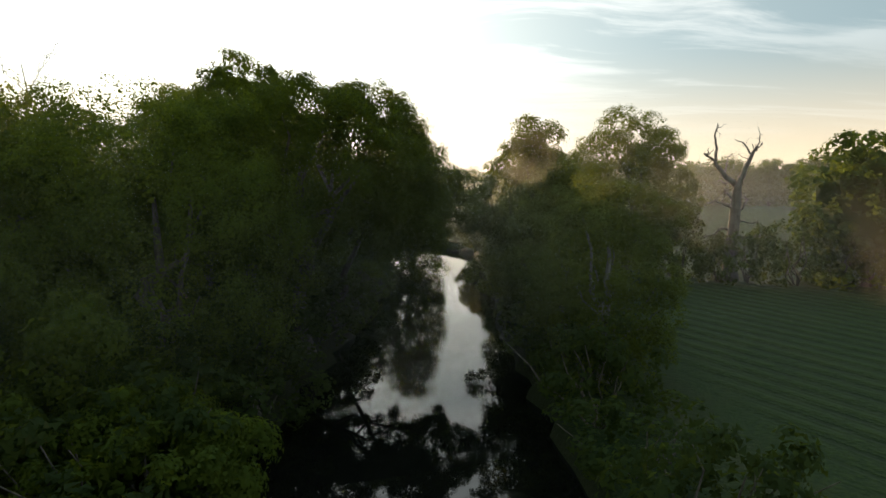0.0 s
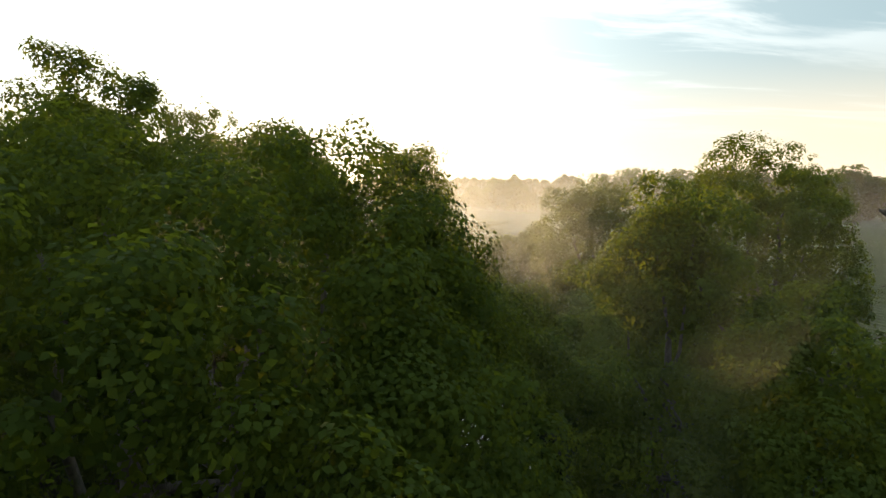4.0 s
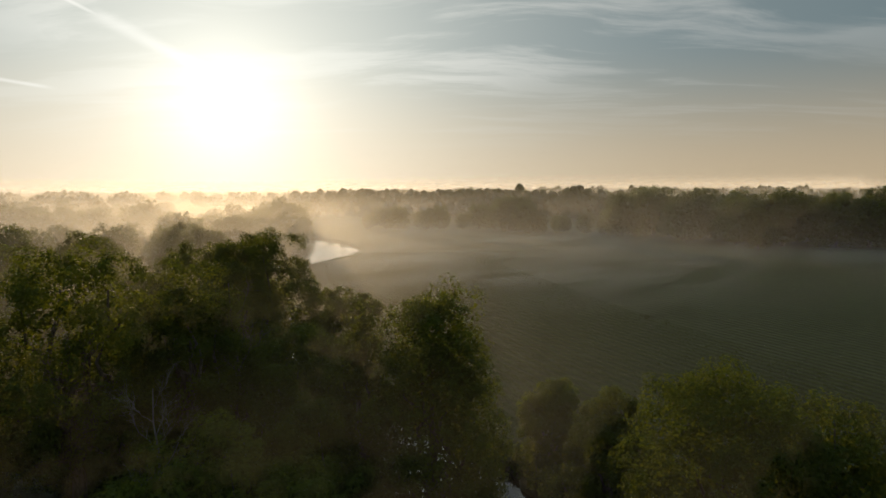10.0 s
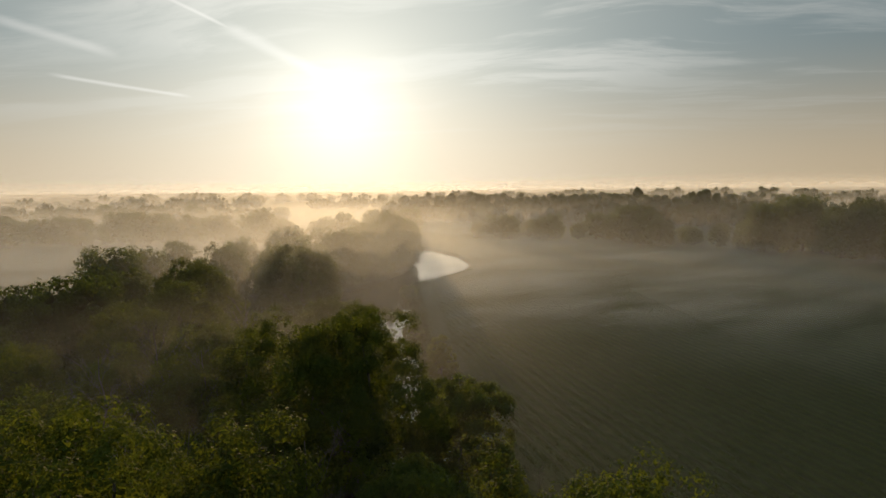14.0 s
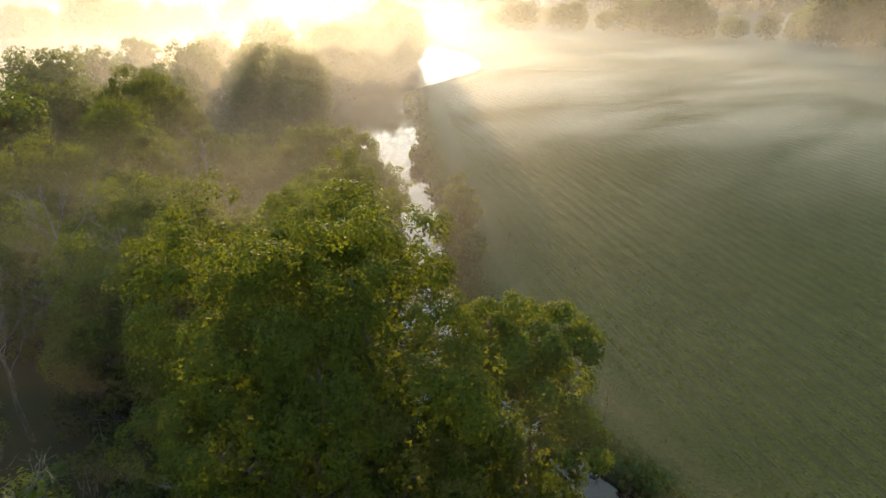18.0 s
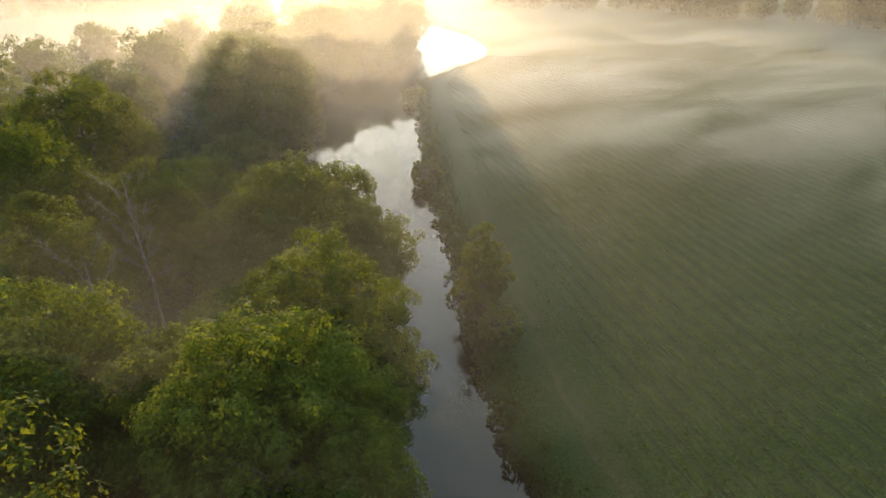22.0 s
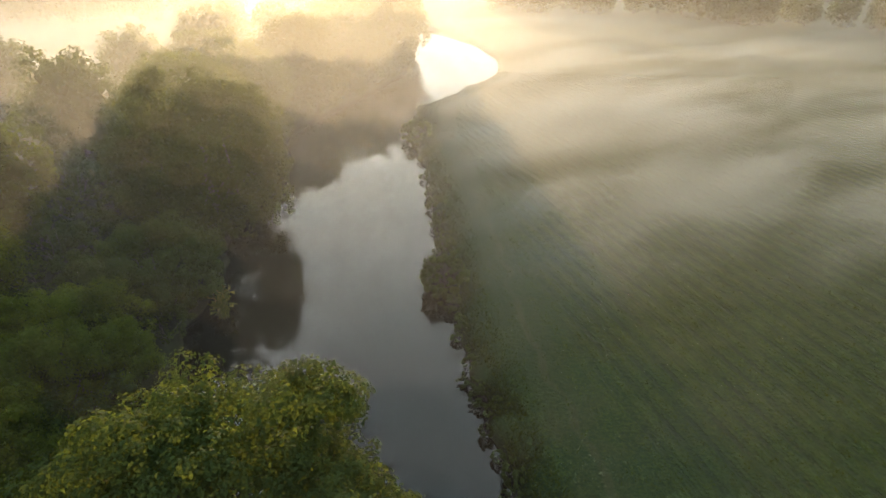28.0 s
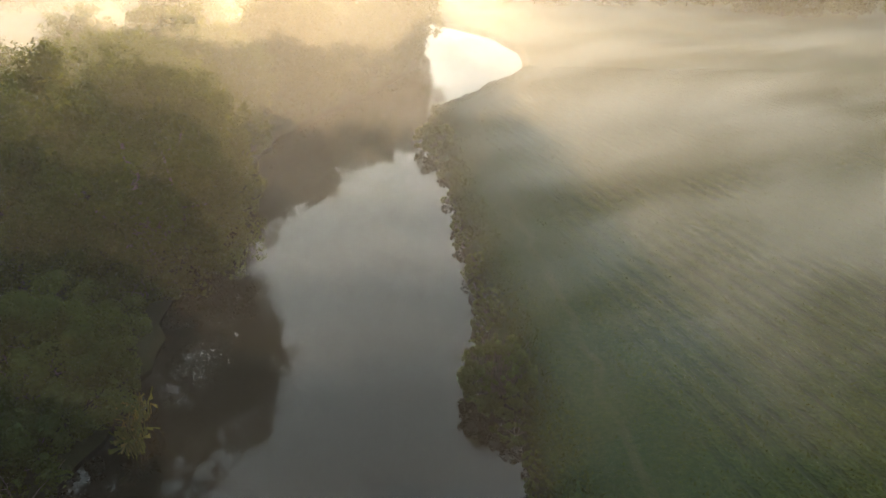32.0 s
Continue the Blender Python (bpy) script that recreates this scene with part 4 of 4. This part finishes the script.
far_tree(-158, 332, 19, 0.9)
tree_line((-230, 505), (-520, 470), 22, 14, 7)
far_wood((((-130, 530), (110, 475), 46, 20, 10), ((-120, 600), (170, 560), 46, 21, 14), ((100, 480), (270, 400), 34, 16, 12), ((-280, 560), (-520, 540), 18, 14, 9), ((260, 430), (420, 330), 24, 17, 16)), 0.7)
far_wood((((-330, 800), (-60, 850), 30, 16, 16), ((-400, 820), (-760, 720), 26, 17, 16), ((120, 800), (640, 620), 80, 17, 16),
          ((-160, 1150), (420, 1100), 44, 20, 22), ((-900, 1150), (-160, 1250), 36, 20, 26), ((420, 1150), (1100, 850), 50, 19, 20)), 1.0)


# ---- ground mist ----
SX, SY = math.sin(SUN_AZ), math.cos(SUN_AZ)


def veil(dist, top, strength, forward):
    """An upright bank square to the sun, fading upwards."""
    half = 160 + abs(dist) * 1.3
    xs = np.linspace(-half, half, 25)
    V = [(SX * dist + SY * x, SY * dist - SX * x, z) for z in (0.6, top) for x in xs]
    F = [(i, i + 1, 26 + i, 25 + i) for i in range(24)]

    def density(n, p, c):
        d = n.smooth(n.noise(p, 0.012, 3.0, 0.5, (1, 1, 3)), 0.25, 0.7, 0.5, 1.0)
        d = n.math("MULTIPLY", d, n.math("MULTIPLY", n.smooth(c[2], 3.0, top, 1.0, 0.0), n.smooth(c[2], *((2.5, 8.0) if dist < 20 else (2.0, 10.0) if dist < 110 else (0.8, 6.0)))))
        if dist < 300:      # thickest over the river and its wood
            across = n.math("SUBTRACT", n.math("MULTIPLY", c[0], SY), n.math("MULTIPLY", c[1], SX))
            share = n.smooth(across, *((2.0, 46.0, 1.0, 0.12) if dist < 110 else (12.0, 75.0, 1.0, 0.42)))
            if dist < 110:
                share = n.math("ADD", share, n.math("ADD", n.smooth(across, 60.0, 130.0, 0.0, 0.3), n.smooth(across, -12.0, 8.0, 0.4, 0.0)))
            d = n.math("MULTIPLY", d, share)
        return n.math("MULTIPLY", d, strength)

    ob = mesh_object("mist", V, F, mist_material("mist_veil", density, False, forward))
    return tagged(ob, "bank of pale morning mist lying over the meadow", "mist", "mist banks", "stuff")


# near banks are thin, those downstream thicker
for d, top, s in ((-12, 13, .20), (0, 16, .18), (14, 18, .15), (30, 21, .15)):
    veil(d, top, s, 0.8)
for d, top, s in ((44, 22, .07), (53, 22, .035), (62, 23, .025), (71, 23, .025), (80, 23, .022), (89, 23, .038), (98, 22, .045), (107, 20, .02)):
    veil(d, top, s, 0.5)
for d, top, s in ((118, 20, .010), (125, 22, .014), (132, 24, .018), (139, 27, .024), (146, 30, .032), (154, 33, .045), (166, 36, .10), (190, 38, .13), (218, 38, .13), (250, 38, .12), (290, 34, .08), (345, 32, .09)):
    veil(d, top, s, 0.18)
for d, top, s in ((420, 26, .22), (450, 22, .15), (520, 28, .26), (680, 32, .30), (900, 36, .32), (1250, 44, .34), (1750, 60, .36), (2500, 90, .4)):
    veil(d, top, s, 0.06)


def mist_sheet(z, strength, seed, near, wisps):
    """A level layer over the meadows, thicker downstream and thin over the river."""
    V = [(-500, near - 5, z), (420, near - 5, z), (420, 640, z), (-500, 640, z)]

    def density(n, p, c):
        broad = n.noise(n.turned(p, SUN_AZ), 0.022, 2.0, 0.5, (0.8, 1.3, 1 + seed * 3))
        thin = n.noise(n.turned(p, SUN_AZ + 1.1), 0.05, 5.0, 0.62, (2.2, 0.55, 1 + seed * 2))
        d = n.smooth(n.math("ADD", n.math("MULTIPLY", broad, 0.45), n.math("MULTIPLY", thin, 0.55)), 0.50 - wisps, 0.50 + wisps)
        d = n.math("MULTIPLY", d, n.smooth(c[1], near, near + 75.0))
        a = n.math("ADD", c[0], n.math("MULTIPLY", c[1], 0.25))
        over = n.math("ADD", n.math("MULTIPLY", n.smooth(a, 2.0, 16.0), n.smooth(a, 45.0, 130.0, 1.0, 0.4)), n.smooth(a, -75.0, -50.0, 1.0, 0.0))
        d = n.math("MULTIPLY", d, n.math("ADD", n.math("MULTIPLY", over, 0.93), 0.07))
        return n.math("MULTIPLY", n.math("MULTIPLY", d, n.smooth(c[1], 430.0, 630.0, 1.0, 0.0)), strength)

    ob = mesh_object("mist", V, [(0, 1, 2, 3)], mist_material("mist_layer", density, True))
    return tagged(ob, "thin drifting layer of mist over the grass", "mist", "mist banks", "stuff")


for k, (z, s, near, wisps) in enumerate(((2.0, .12, 104.0, .10), (3.4, .12, 122.0, .11), (5.2, .11, 142.0, .13))):
    mist_sheet(z, s, k, near, wisps)


# ---- grass of the meadow: longer on the mown swaths and along the bank ----
def meadow_grass(count):
    rng = np.random.default_rng(31)
    y = 60 + 175 * rng.uniform(0, 1, count)
    o = 0.4 + 62 * rng.uniform(0, 1, count) ** 1.5
    x = np.interp(y, YS, RX) + o
    ridge = np.sin((x * math.cos(radians(27)) + y * math.sin(radians(27)) + 0.9 * np.sin(y * 0.031) + 0.12 * np.sin(y * 0.13)) * 2 * math.pi / 1.55)
    keep = rng.uniform(0, 1, count) < np.where(o > 8, 0.35 + 0.65 * (ridge > 0.0), np.where((o > 3.6) & (o < 6.8), 0.25, 0.9))
    x, y, o, ridge = x[keep], y[keep], o[keep], ridge[keep]
    n = len(x)
    z = 1.05 * np.clip((o + 0.15) / 1.3, 0, 1) ** 0.7 + 0.18 * np.sin(x * 0.05 + 1) * np.sin(y * 0.04) * np.minimum(1, o / 10) - 0.02
    p = np.stack([x, y, z], 1)
    a = rng.uniform(0, 6.28, n)
    w_ = rng.uniform(0.02, 0.05, n)[:, None]
    side = np.stack([np.cos(a), np.sin(a), np.zeros(n)], 1) * w_
    h = rng.uniform(0.05, 0.15, n) * np.where(ridge > 0.2, 1.3, 0.8) * np.where(o < 2.8, 2.0, 1.0)
    big = rng.uniform(0, 1, n) < 0.04
    h, side = h * np.where(big, 1.5, 1.0), side * np.where(big, 2.2, 1.0)[:, None]
    tip = p + np.stack([rng.normal(size=n) * h * 0.7, rng.normal(size=n) * h * 0.7, h], 1)
    V = np.stack([p - side, p + side, tip], 1).reshape(-1, 3)
    ob = mesh_object("meadow_grass", V, np.arange(n * 3).reshape(-1, 3), BLADES)
    return tagged(ob, "short damp grass lying in mown swaths", "grass", kind="stuff")


BLADES = leaf_material("grass_blades", (0.016, 0.031, 0.004), (0.036, 0.056, 0.008), (0.09, 0.085, 0.03), 0.06)
meadow_grass(420000)
